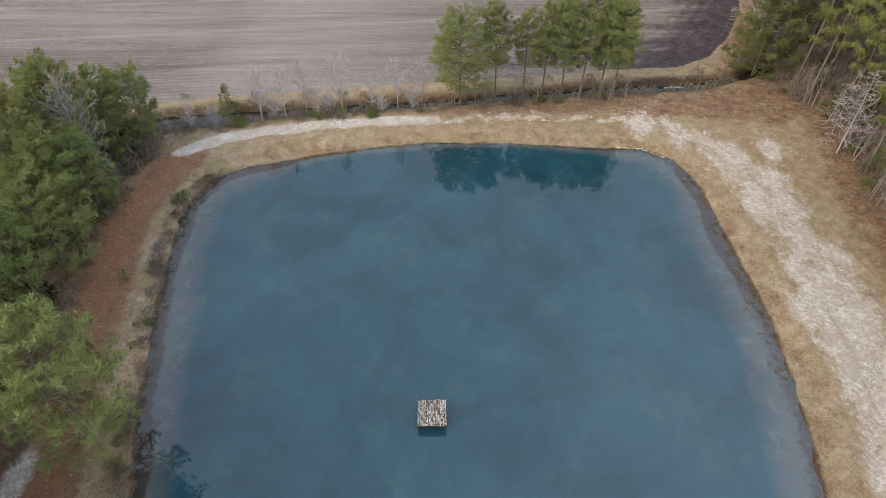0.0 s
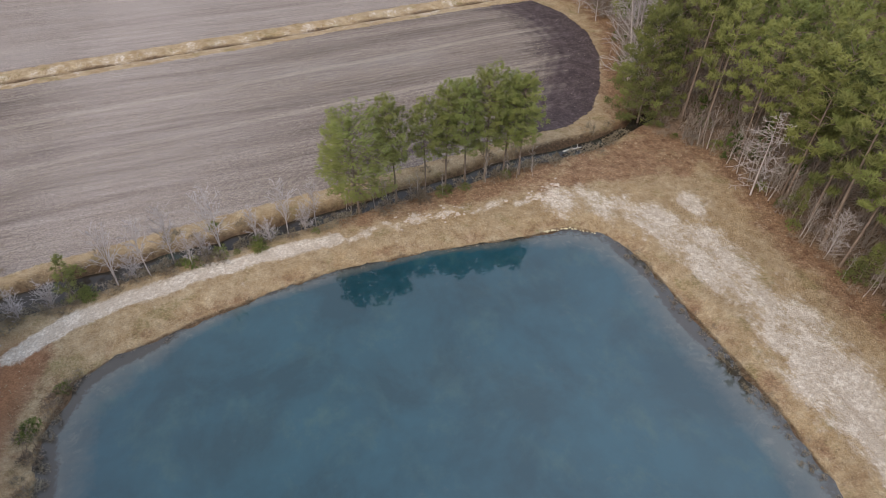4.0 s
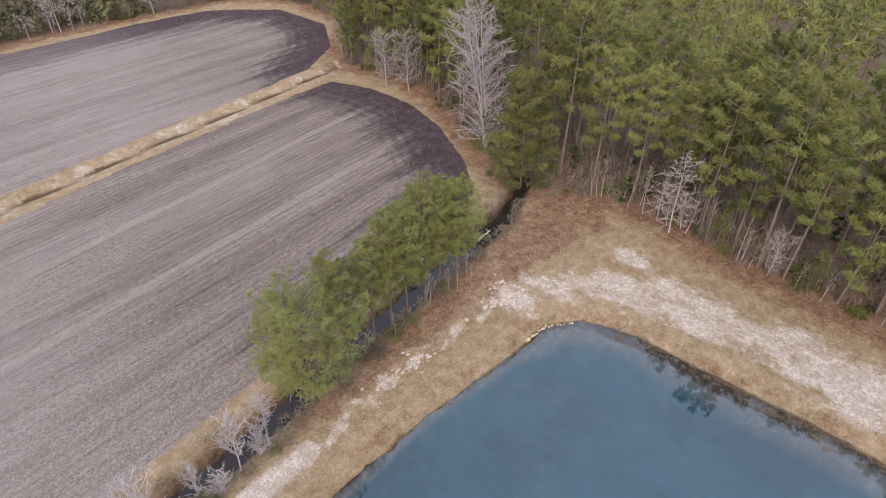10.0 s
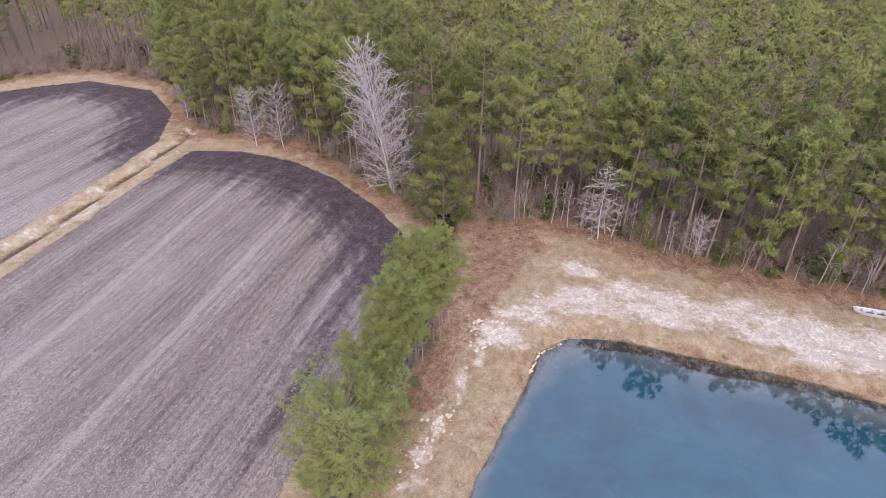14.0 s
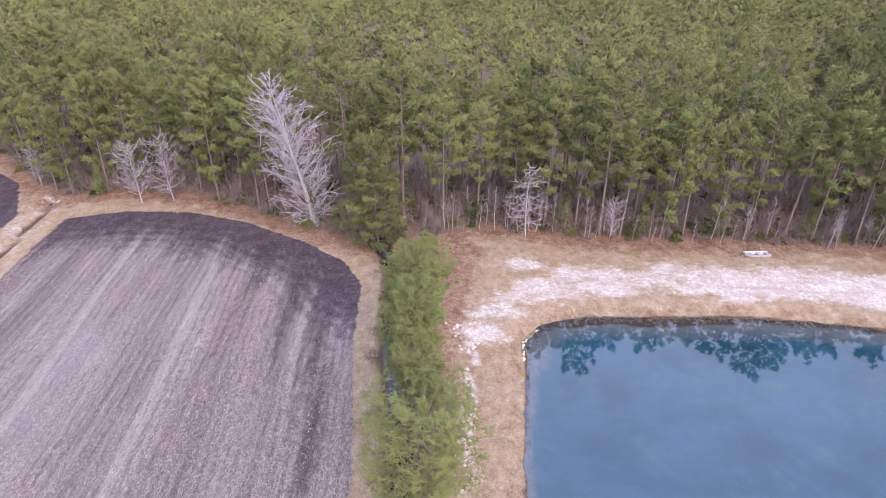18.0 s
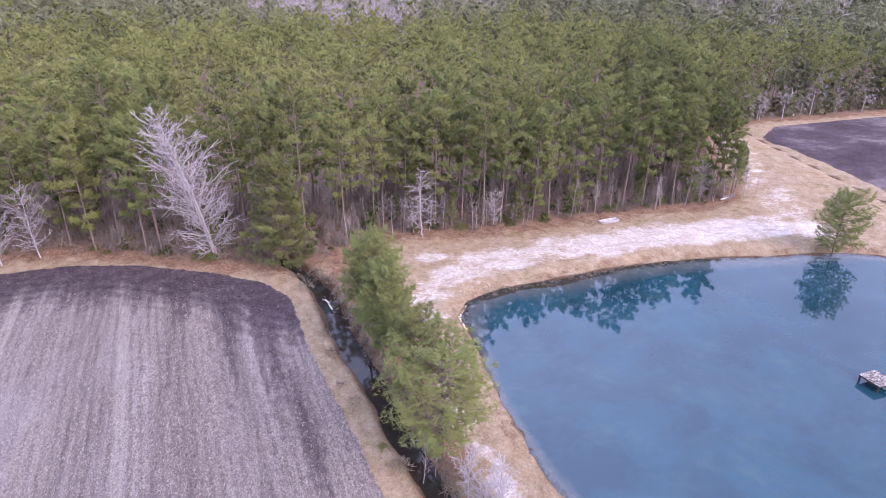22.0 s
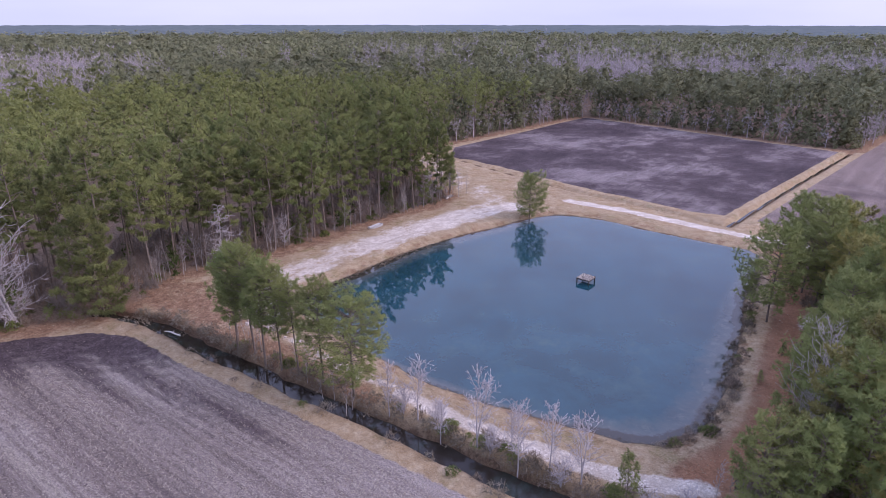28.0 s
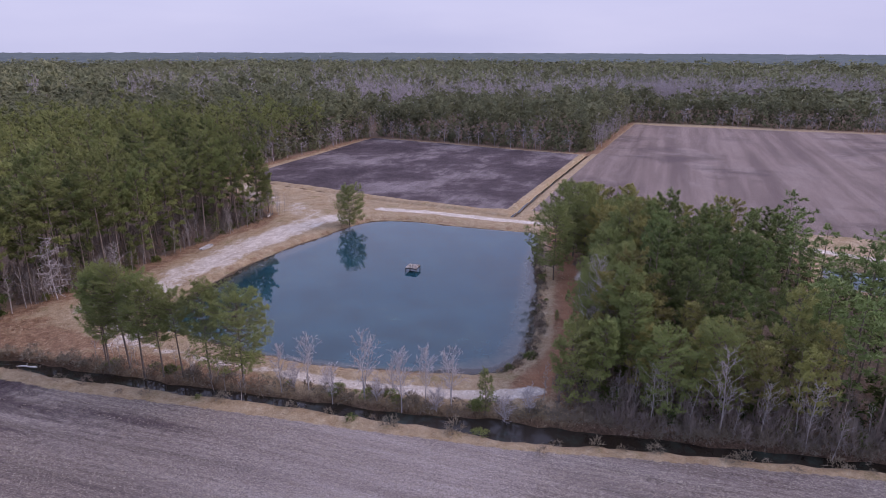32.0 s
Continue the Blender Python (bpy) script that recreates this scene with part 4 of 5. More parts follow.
place_pines(FR, lambda x, y: (dist_area(x, y, WOOD_W) < -0.8) & (x > -66) & (y < 65.5) & ~deep_zone(x, y), (-66, -24, -12, 68), 5.0, DARK_PINES,
            "dense olive-green pine in the wood beside the pond", "pines in the west wood", 0.8, 1.08)
place_pines(FR, lambda x, y: (dist_area(x, y, WOOD_W) < -0.8) & (x > -66) & deep_zone(x, y), (-66, -24, -12, 68), 4.4, DEEP_PINES,
            "deep green pine in the close middle of the west wood", "pines in the west wood", 0.85, 1.12)
for x, y, k, s in ((-28.4, 24.2, 3, 1.12), (-42.6, 55.5, 2, 0.95), (-38.6, 51.8, 3, 0.9), (-39.6, 47.4, 0, 1.0), (-38.6, 42.5, 3, 1.0), (-38.4, 38.0, 0, 1.05), (-38.6, 33.4, 3, 1.05), (-39.0, 28.5, 0, 1.1), (-39.5, 18.0, 3, 1.0), (-40.0, 23.6, 0, 1.05),
                   (-41.8, 57.5, 0, 1.15), (-42, 48.5, 2, 1.1), (-29.6, 9.5, 3, 1.2), (-32.4, 13.5, 3, 1.1), (-27.0, 3.6, 0, 1.05), (-31.4, 4.0, 3, 1.08), (-36.5, 10.0, 3, 0.95), (-40.5, 6.0, 3, 0.95), (-44.0, 1.0, 3, 0.9), (-38.0, 1.0, 3, 0.9),
                   (-41, 64.0, 1, 0.85), (-37.6, 65.2, 3, 0.82), (-44, 61, 2, 0.95), (-47.5, 64.2, 3, 0.85), (-53.5, 62.5, 3, 0.9)):
    pine(PATH_PINES, k, x, y, s * 1.08, "leaning green pine at the edge of the pond path", "pines by the path")

LOW_PINES = [pine_meshes(36 + k, h, b, r, n, "forest", NEEDLE, 0.56, 7, 0.105, per=34, fresh=0.1) for k, (h, b, r, n) in enumerate(((19.5, 5.5, 4.0, 1050), (17, 2.5, 3.7, 1000), (20.5, 8.0, 4.2, 950), (18, 3.5, 3.4, 900)))]
ER = np.random.default_rng(33)
for line in (OPEN[0:9], OPEN[20:]):
    for (ax, ay), (bx, by) in zip(line[:-1], line[1:]):
        ln = math.hypot(bx - ax, by - ay)
        for u in np.arange(2.0, ln, 4.6):
            o = ER.uniform(1.2, 2.8)
            x = ax + (bx - ax) * u / ln + o * abs(by - ay) / ln
            y = ay + (by - ay) * u / ln + ER.uniform(-1, 1)
            if dist_area(np.array([x]), np.array([y]), OPEN)[0] > 0.6 and math.hypot(x - 50, y - 94) > 5 and math.hypot(x - 46, y - 84.2) > 5.5 and math.hypot(x - 49, y - 63) > 3.5 and x < 78:
                pine(LOW_PINES, int(ER.integers(0, 4)), x, y, ER.uniform(0.85, 1.16), "forest-edge pine with boughs low on the trunk", "pines along the forest edge")

for x, y, k in ((-36.6, 35.5, 0.55), (-35.6, 28.2, 0.7), (-37.2, 44.0, 0.6), (-32.4, 33.0, 0.4), (-32.0, 41.5, 0.35), (-29.0, 13.0, 0.6), (-37.4, 52.0, 0.5)):
    pine(YOUNG_PINES, int(y), x, y, k, "small young pine beside the rusty path", "young pines by the path")
# small evergreens along the forest edge and the ditch
for x, y, s in ((49.0, 46.5, 1.15), (48.6, 23.0, 0.9), (48.4, 12.0, 0.8), (49.2, 35.5, 1.0), (50.3, 57.5, 0.9), (59.5, 131.5, 0.9), (52.0, -1.5, 1.35), (50.2, 1.0, 1.5), (54.5, -4.0, 1.3)):
    pine(YOUNG_PINES, int(x), x, y, s, "young green pine at the forest edge", "young pines")


def far_copy(seed, h, base, r, count, size, blades, width, per=6):
    rng = np.random.default_rng(seed)
    segs, cen, out, shade = pine_shape(rng, h, base, r, count, "forest", per)
    v, f = tufts(rng, cen, out, size * rng.uniform(0.75, 1.3, len(cen)), blades, width)
    tv, tq = tubes(segs[:6], 3)
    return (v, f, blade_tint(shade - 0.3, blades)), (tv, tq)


MID = [far_copy(70 + k, h, b, r, 150, 0.80, 4, 0.145, 11) for k, (h, b, r) in enumerate(((19, 8.5, 3.8), (18, 8.0, 3.5), (20.5, 10, 3.9), (17, 7, 3.6), (19.5, 11, 3.4)))]


def clump(seed, tops, per, blades, size, width):
    """A far crown, or a group of them: (x, y, z, radius, height) each, of ragged tufts."""
    rng = np.random.default_rng(seed)
    vs, fs, ts, n = [], [], [], 0
    for x, y, z, r, hh in tops:
        u = rng.uniform(0.0, 1, per) ** 0.8
        a = np.arange(per) * 2.399 + rng.uniform(-0.4, 0.4, per)
        rr = r * np.sqrt(np.maximum(0.05, 1 - (1.25 * u - 0.3) ** 2)) * rng.uniform(0.6, 1.08, per)
        c = np.stack([x + rr * np.cos(a), y + rr * np.sin(a), z + hh * u], 1)
        out = np.stack([0.9 * np.cos(a) * (1.1 - u), 0.9 * np.sin(a) * (1.1 - u), 0.25 + 0.7 * u], 1)
        v, f = tufts(rng, c, out, np.full(per, size) * rng.uniform(0.7, 1.3, per), blades, width)
        vs.append(v)
        fs.append(f + n)
        ts.append(blade_tint(rng.uniform(-0.15, 0.3, per), blades))
        n += len(v)
        # inner sprays, tinted down: the crown's inside shade put into their colour
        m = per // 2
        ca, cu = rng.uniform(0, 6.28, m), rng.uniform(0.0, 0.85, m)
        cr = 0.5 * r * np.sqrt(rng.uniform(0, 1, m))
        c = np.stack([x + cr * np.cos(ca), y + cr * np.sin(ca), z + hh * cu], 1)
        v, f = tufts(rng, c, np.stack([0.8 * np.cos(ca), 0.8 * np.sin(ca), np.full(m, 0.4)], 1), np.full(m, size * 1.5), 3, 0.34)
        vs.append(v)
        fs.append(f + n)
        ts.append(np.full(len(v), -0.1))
        n += len(v)
    return np.concatenate(vs), np.concatenate(fs), np.concatenate(ts)


FAR = [clump(80 + k, [(0, 0, 8.0 + k, 3.2, 8.5)], 30, 4, 1.2, 0.20) for k in range(4)]
FAR_LOW = [clump(92 + k, [(0, 0, 0.6, 2.9, 12.0 + k)], 44, 4, 1.1, 0.20) for k in range(3)]
VERY_FAR = [clump(86 + k, [(-3.4, 1.5, 7.5, 3.9, 8.0), (2.9, -2.9, 8.5, 3.7, 8.5 + k), (1.4, 3.8, 7, 3.9, 7.0 + k)], 13, 3, 2.1, 0.24) for k in range(4)]
GREY_A = [(231, 26), (265, 50), (300, 62)]
GREY_B = [(300, -24), (370, -5), (450, 14), (530, 70)]
GREY_C = [(140, -225), (107, -200), (60, -262), (0, -297), (-40, -374), (-170, -424)]


def in_grey(px, py):
    w = 14 + 7 * wavy(px, py, 17.0)
    thick = wavy(px, py, 9.0, 3.0) + 0.5 * wavy(px, py, 3.5, 1.0) > -0.5
    return thick & ((dist_line(px, py, GREY_A) < w) | (dist_line(px, py, GREY_B) < w * 1.3) | (dist_line(px, py, GREY_C) < w * 1.35))


def in_view(px, py):
    """The side of the land that the flight looks over."""
    a = np.degrees(np.arctan2(py - 95, px + 35))
    return (a < 112) & (a > -125)


def build_forest():
    rng = np.random.default_rng(5)
    pick = lambda kinds: kinds[int(rng.integers(0, len(kinds)))]
    px, py = scatter(rng, -80, 330, -330, 270, 5.8)
    d = dist_area(px, py, OPEN)
    r = np.hypot(px - 5, py - 90)
    near = (px > 40) & (py > -12) & (py < 150) & (d < EAST_DEPTH)
    grey = in_grey(px, py)
    ok = (d > 1.5) & ~near & in_view(px, py) & (r < 215) & ~grey & (wavy(px, py, 4.5, 2.0) > -0.7)
    crowns, trunks = [], []
    for x, y, dd in zip(px[ok], py[ok], d[ok]):
        crown, stem = pick(MID)
        s, sz, a, t = rng.uniform(0.8, 1.28), rng.uniform(0.8, 1.05), rng.uniform(0, 6.28), rng.uniform(-0.45, 1.05)
        crowns.append((crown, x, y, 0.6, s, sz, a, t))
        if dd < 60:
            trunks.append((stem, x, y, 0.6, s, sz, a, t))
    # young growth between the trunks near the edge
    px, py = scatter(rng, 40, 95, -30, 200, 3.6)
    d = dist_area(px, py, OPEN)
    ok = (d > 1.0) & (d < 15) & (dist_line(px, py, DITCH_N) > 2) & (rng.uniform(0, 1, px.shape) < 0.3)
    small = [clump(180 + k, [(0, 0, 0.5, 1.5, 5.5)], 34, 5, 0.55, 0.10) for k in range(3)]
    young = [(pick(small), x, y, 0.4, rng.uniform(0.5, 1.0), rng.uniform(0.7, 1.2), rng.uniform(0, 6.28), rng.uniform(-0.2, 0.6)) for x, y in zip(px[ok], py[ok])]
    qx, qy = scatter(rng, -125, -26, -10, 66, 2.8)
    dww = dist_area(qx, qy, WOOD_W)
    okw = (dww < 0.3) & ((dww > -9) | (rng.uniform(0, 1, qx.shape) < 0.3))
    young += [(pick(small), x, y, 0.4, rng.uniform(0.45, 1.0), rng.uniform(0.6, 1.1), rng.uniform(0, 6.28), rng.uniform(-0.4, 0.6)) for x, y in zip(qx[okw], qy[okw])]
    joined("young_growth", young, BUSH_LEAF, "small evergreens growing among the trunks", "undergrowth")
    joined("pine_forest", crowns, NEEDLE, "dense pine forest canopy of mixed greens", "forest")
    qx, qy = scatter(rng, -130, -64, -12, 66, 4.0)
    okw = (dist_area(qx, qy, WOOD_W) < -1.0) & (qx <= -66)
    west = []
    for x, y in zip(qx[okw], qy[okw]):
        crown, stem = pick(MID)
        s, sz, a, t = rng.uniform(0.7, 0.95), rng.uniform(0.6, 0.85), rng.uniform(0, 6.28), rng.uniform(-0.3, 0.5)
        west.append((crown, x, y, 0.6, s, sz, a, t))
        trunks.append((stem, x, y, 0.6, s, sz, a, t))
    joined("wood_behind", west, NEEDLE_DEEP, "deep green pines further inside the west wood", "forest")
    joined("forest_trunks", trunks, BARK, "straight grey-brown pine trunks inside the forest", "forest", False)
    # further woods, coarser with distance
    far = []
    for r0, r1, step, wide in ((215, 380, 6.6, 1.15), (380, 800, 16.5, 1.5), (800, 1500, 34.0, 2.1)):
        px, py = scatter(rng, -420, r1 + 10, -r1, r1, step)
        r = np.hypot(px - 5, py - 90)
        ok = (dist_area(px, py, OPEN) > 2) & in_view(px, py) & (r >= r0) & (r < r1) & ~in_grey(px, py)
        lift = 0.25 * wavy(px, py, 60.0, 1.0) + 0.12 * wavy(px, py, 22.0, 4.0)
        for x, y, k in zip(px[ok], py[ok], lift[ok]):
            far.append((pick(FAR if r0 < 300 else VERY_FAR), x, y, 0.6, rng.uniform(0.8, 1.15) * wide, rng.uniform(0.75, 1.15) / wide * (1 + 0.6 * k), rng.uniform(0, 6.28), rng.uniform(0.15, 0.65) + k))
    bare_edge = []
    edge = [(93, -46), (90.5, -139.5), (-12, -125)], [(-18, -130), (-24, -251), (-300, -243)], [(88, -23), (93, -46)], [(48, 196.5), (26, 199), (0, 199), (-150, 189.8)]
    for line in edge:
        for (ax, ay), (bx, by) in zip(line[:-1], line[1:]):
            ln = math.hypot(bx - ax, by - ay)
            for u in np.arange(0, ln, 2.6):
                x, y = ax + (bx - ax) * u / ln, ay + (by - ay) * u / ln
                nx_, ny_ = (by - ay) / ln, -(bx - ax) / ln
                o = rng.uniform(0.5, 4.2)
                if dist_area(np.array([x + nx_ * o]), np.array([y + ny_ * o]), OPEN)[0] < 0:
                    nx_, ny_ = -nx_, -ny_
                far.append((pick(FAR_LOW), x + nx_ * (o + 3.5), y + ny_ * (o + 3.5), 0.2, rng.uniform(0.7, 1.15), rng.uniform(0.8, 1.1), rng.uniform(0, 6.28), rng.uniform(-0.3, 0.6)))
                if rng.uniform() < 0.5:
                    bare_edge.append((x + nx_ * o * 0.7, y + ny_ * o * 0.7))
                    continue
                far.append((pick(FAR_LOW), x + nx_ * o, y + ny_ * o, 0.2, rng.uniform(0.35, 0.8), rng.uniform(0.7, 1.0), rng.uniform(0, 6.28), rng.uniform(0, 1)))
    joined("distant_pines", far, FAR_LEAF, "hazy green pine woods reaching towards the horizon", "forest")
    # leafless stands
    px, py = scatter(rng, -200, 560, -450, 110, 4.6)
    ok = in_grey(px, py) & (dist_area(px, py, OPEN) > 3)
    twig = []
    for k in range(3):
        cr = np.random.default_rng(90 + k)
        c = cr.normal(size=(34, 3)) * np.array([1.8, 1.8, 3.2]) + np.array([0, 0, 9.0])
        v, f = tufts(cr, c, np.tile([0, 0, 1.2], (34, 1)).astype(float), np.full(34, 1.9), 6, 0.04)
        tv, tq = tubes([((0, 0, 0), (0.2, 0.1, 9), 0.22, 0.1)], 3)
        tri = np.concatenate([tq[:, [0, 1, 2]], tq[:, [0, 2, 3]]]) + len(v)
        twig.append((np.concatenate([v[:, :3], tv]), np.concatenate([f, tri])))
    grey = [(pick(twig), x, y, 0.6, rng.uniform(0.9, 1.4), rng.uniform(0.9, 1.2), rng.uniform(0, 6.28), rng.uniform(0, 1)) for x, y in zip(px[ok], py[ok])]
    grey += [(pick(twig), x, y, 0.6, rng.uniform(0.5, 0.9), rng.uniform(0.6, 1.1), rng.uniform(0, 6.28), rng.uniform(0, 1)) for x, y in bare_edge]
    px, py = scatter(rng, -300, 420, -420, -120, 15.0)
    ok = (dist_area(px, py, OPEN) > 3) & in_view(px, py) & (rng.uniform(0, 1, px.shape) < 0.14)
    grey += [(pick(twig), x, y, 0.6, rng.uniform(1.2, 1.6), rng.uniform(1.0, 1.2), rng.uniform(0, 6.28), rng.uniform(0, 1)) for x, y in zip(px[ok], py[ok])]
    joined("leafless_woods", grey, HAZEWOOD, "grey-lavender leafless trees standing among the pines", "forest")
    # the woods' roof out to the horizon
    rr, a = tail(1380, 22, 4950, 1.045), np.radians(np.arange(-140, 62, 0.55))
    R, A = np.meshgrid(rr, a)
    z = 11 + rng.uniform(0, 5, R.shape) + 2.0 * wavy(R * np.cos(A), R * np.sin(A), 120.0)
    z[:, 0] = 2.0
    v = np.stack([5 + R * np.cos(A), 90 + R * np.sin(A), z], -1).reshape(-1, 3)
    ny, nx = R.shape
    i = (np.arange(ny - 1)[:, None] * nx + np.arange(nx - 1)[None, :])
    q = np.stack([i, i + 1, i + nx + 1, i + nx], -1).reshape(-1, 4)
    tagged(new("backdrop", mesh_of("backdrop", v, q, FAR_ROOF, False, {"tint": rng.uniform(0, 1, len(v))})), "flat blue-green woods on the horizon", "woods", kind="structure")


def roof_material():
    n = Nodes("hazed_woods_on_horizon", 0.95, 0.0)
    # greyed blue-green: haze over the far woods painted into the base colour
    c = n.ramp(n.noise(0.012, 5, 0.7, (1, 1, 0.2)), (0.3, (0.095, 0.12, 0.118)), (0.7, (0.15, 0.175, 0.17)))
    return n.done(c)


FAR_ROOF = roof_material()
build_forest()

# ---- leafless trees ----
DITCH_BARE = [bare_mesh(100 + k, 9, 2.7, SILVER, 0.030, first=0.25, up=1.05, count=30, twigs=9, stems=1 + k % 2) for k in range(3)]
BARE_BUSH = [bare_mesh(105 + k, 4, 1.7, SILVER, 0.02, first=0.05, up=0.7, count=40, twigs=9, stems=4) for k in range(2)]
WEST_BARE = [bare_mesh(140 + k, 9, 2.6, BARE, 0.026, first=0.25, up=0.95, count=26, twigs=6) for k in range(2)]
SAPLING = [bare_mesh(110 + k, 6, 1.3, BARE, 0.02, first=0.3, up=1.0, count=14, twigs=3, lean=(0.07 * (k - 1.5), 0.06)) for k in range(4)]
SPREAD = [bare_mesh(120 + k, 10, 3.6, SILVER, 0.024, first=0.12, up=0.55, count=44, twigs=9, lean=(0.06 * (k - 0.5), 0.04)) for k in range(2)]
SPREAD_GREY = [bare_mesh(122, 16, 4.0, BARE, 0.024, first=0.15, up=0.9, count=110, twigs=9, lean=(0.05, 0.06), stems=2)]
DEAD = bare_mesh(126, 10, 2.9, SILVER, 0.030, first=0.12, up=-0.1, count=40, twigs=9, lean=(0.02, 0.05))
TALL = bare_mesh(131, 22, 6.2, SILVER, 0.036, first=0.05, up=0.5, count=130, twigs=12, lean=(0.09, 0.24), stems=3, fine=2)


def bare(me, x, y, s, label, group="", turn=0.0):
    return stand("bare_tree", me, x, y, s, turn, label, "tree", group)


for k, (x, y, h) in enumerate(((-6.6, 73.1, 8.1), (-13.9, 72.4, 9.4), (-18.9, 72.6, 9.0), (-21.4, 70.9, 8), (-24.6, 70.4, 8.2), (-10.2, 73.6, 6), (-3.2, 74.2, 7.0), (-17.0, 70.9, 5))):
    bare(DITCH_BARE[k % 3], x, y, h / 9, "slender pale leafless tree at the ditch", "leafless trees along the ditch", k * 1.3)
for k, (x, y, h) in enumerate(((-4.6, 73.4, 4.4), (-8.6, 72.6, 3.6), (-15.6, 72.4, 4.0), (-23.0, 71.4, 4.0), (-31.0, 70.0, 4.4), (-33.6, 68.6, 4.0))):
    bare(BARE_BUSH[k % 2], x, y, h / 4, "pale leafless bush with many stems at the ditch", "leafless bushes along the ditch", k * 2.1)
bare(TALL, 50.0, 94.0, 1.04, "tall silvery leafless tree against the pines", "", 0.0)
bare(DEAD, 48.9, 62.9, 1.12, "silver-grey dead tree with wide bare limbs", "", 0.9)
for x, y, h, k in ((56.8, 123.5, 11, 0), (58.2, 119.0, 12, 1), (48.6, 50.8, 7, 1), (49.0, 9.5, 8, 0), (62.5, 143.5, 8, 1)):
    bare(SPREAD[k], x, y, h / 10, "pale leafless tree with a spreading crown", "leafless trees at the wood edge", x)
for x, y, h in ((-39.6, 55.6, 16.5), (-40.6, 22.5, 11)):
    bare(SPREAD_GREY[0], x, y, h / 16, "tall grey leafless tree in the west wood", "leafless trees at the wood edge", x)
SR = np.random.default_rng(44)
for k in range(58):
    y = SR.uniform(-2, 76)
    x = 47.9 + SR.uniform(0.0, 2.4) + (2.0 if 56 < y < 74 else 0.0) - (1.2 if y < 22 else 0)
    bare(SAPLING[k % 4], float(x), float(y), SR.uniform(0.55, 1.25), "thin leafless sapling at the forest edge", "leafless saplings", k)
for x, y, h in ((-54.2, 65.6, 11), (-47, 66.3, 8), (-63, 64.6, 8.5), (-72, 63.5, 8), (-58.5, 65, 7.5)):
    bare(WEST_BARE[int(-x) % 2], x, y, h / 9, "pale leafless tree at the edge of the west wood", "leafless trees along the ditch", x)
for k in range(60):
    x = SR.uniform(-104, -34)
    y = 66.0 + (x + 50) * 0.075 + SR.uniform(-3.4, 0.2)
    bare(SAPLING[k % 4], float(x), float(y), SR.uniform(0.7, 1.35), "thin leafless sapling in the wood beside the ditch", "leafless saplings by the ditch", k)
for k in range(14):
    bare(SAPLING[k % 4], float(SR.uniform(0, 26)), float(SR.uniform(74.6, 77.0)), SR.uniform(0.45, 0.8), "thin leafless sapling under the bank pines", "leafless saplings by the ditch", k)


# ---- shrubs and brush ----
def shrub_mesh(seed, mat, r=1.0, h=1.0, count=110, size=0.34, blades=6, width=0.16):
    rng = np.random.default_rng(seed)
    a, e = rng.uniform(0, 2 * math.pi, count), np.arccos(rng.uniform(0, 1, count))
    q = rng.uniform(0.35, 1.0, count) ** 0.5
    lump = 1 + 0.25 * np.sin(3 * a + seed)
    c = np.stack([r * q * lump * np.sin(e) * np.cos(a), r * q * lump * np.sin(e) * np.sin(a), h * q * np.cos(e) + 0.1], -1)
    out = c / (np.linalg.norm(c, axis=1, keepdims=True) + 1e-6) + np.array([0, 0, 0.4])
    v, f = tufts(rng, c, out, size * rng.uniform(0.7, 1.3, count), blades, width)
    return mesh_of("shrub", v, f, mat, False, {"tint": np.repeat(rng.uniform(0, 1, count), blades * 3)})


GREEN_SHRUB = [shrub_mesh(k, BUSH_LEAF, 1.0, 1.0, 85, 0.34, 5, 0.14) for k in range(3)]
BROWN_SHRUB = [shrub_mesh(10 + k, BRUSH, 1.0, 1.1, 60, 0.55, 4, 0.055) for k in range(3)]


def shrub(me, x, y, s, label, group, stretch=1.0):
    ob = new("shrub", me)
    ob.matrix_world = Matrix.LocRotScale((x, y, ground_at(x, y) - 0.05), Euler((0, 0, x * 5 + y)), (s, s, s * stretch))
    return tagged(ob, label, "shrub", group)


for k in range(34):
    x = SR.uniform(-30, 26)
    c = float(np.interp(x, [p[0] for p in DITCH_N], [p[1] for p in DITCH_N]))
    side = -1 if SR.uniform() < 0.85 else 1
    y = c + side * (2.1 + SR.uniform(0, 1.4))
    green = SR.uniform() < 0.55
    shrub((GREEN_SHRUB if green else BROWN_SHRUB)[k % 3], float(x), float(y), SR.uniform(0.45, 1.05), "low green shrub on the ditch bank" if green else "dry brown brush on the ditch bank", "shrubs along the ditch")
for k in range(64):
    y = SR.uniform(2, 60)
    x = float(np.interp(y, [-6, 16, 27, 37, 46, 54, 60], [-19.6, -23, -26, -28, -29.4, -29.7, -27.5])) - SR.uniform(0.3, 1.6)
    green = SR.uniform() < 0.14
    shrub((GREEN_SHRUB if green else BROWN_SHRUB)[k % 3], x, float(y), SR.uniform(0.4, 0.85), "small green shrub at the water's edge" if green else "dry brown brush at the water's edge", "shrubs along the pond", SR.uniform(0.8, 1.5))
for k in range(36):
    y = SR.uniform(14, 60)
    x = float(np.interp(y, [-7, 5, 16, 23, 34, 40, 46, 52, 57, 62], [-23.5, -26.5, -30, -31.4, -33.2, -34, -35.4, -35.6, -34.6, -32.6])) - SR.uniform(1.6, 3.4)
    shrub(BROWN_SHRUB[k % 3], x, float(y), SR.uniform(0.5, 1.0), "tall dry brush at the edge of the rusty path", "brush by the path", SR.uniform(1.0, 2.2))
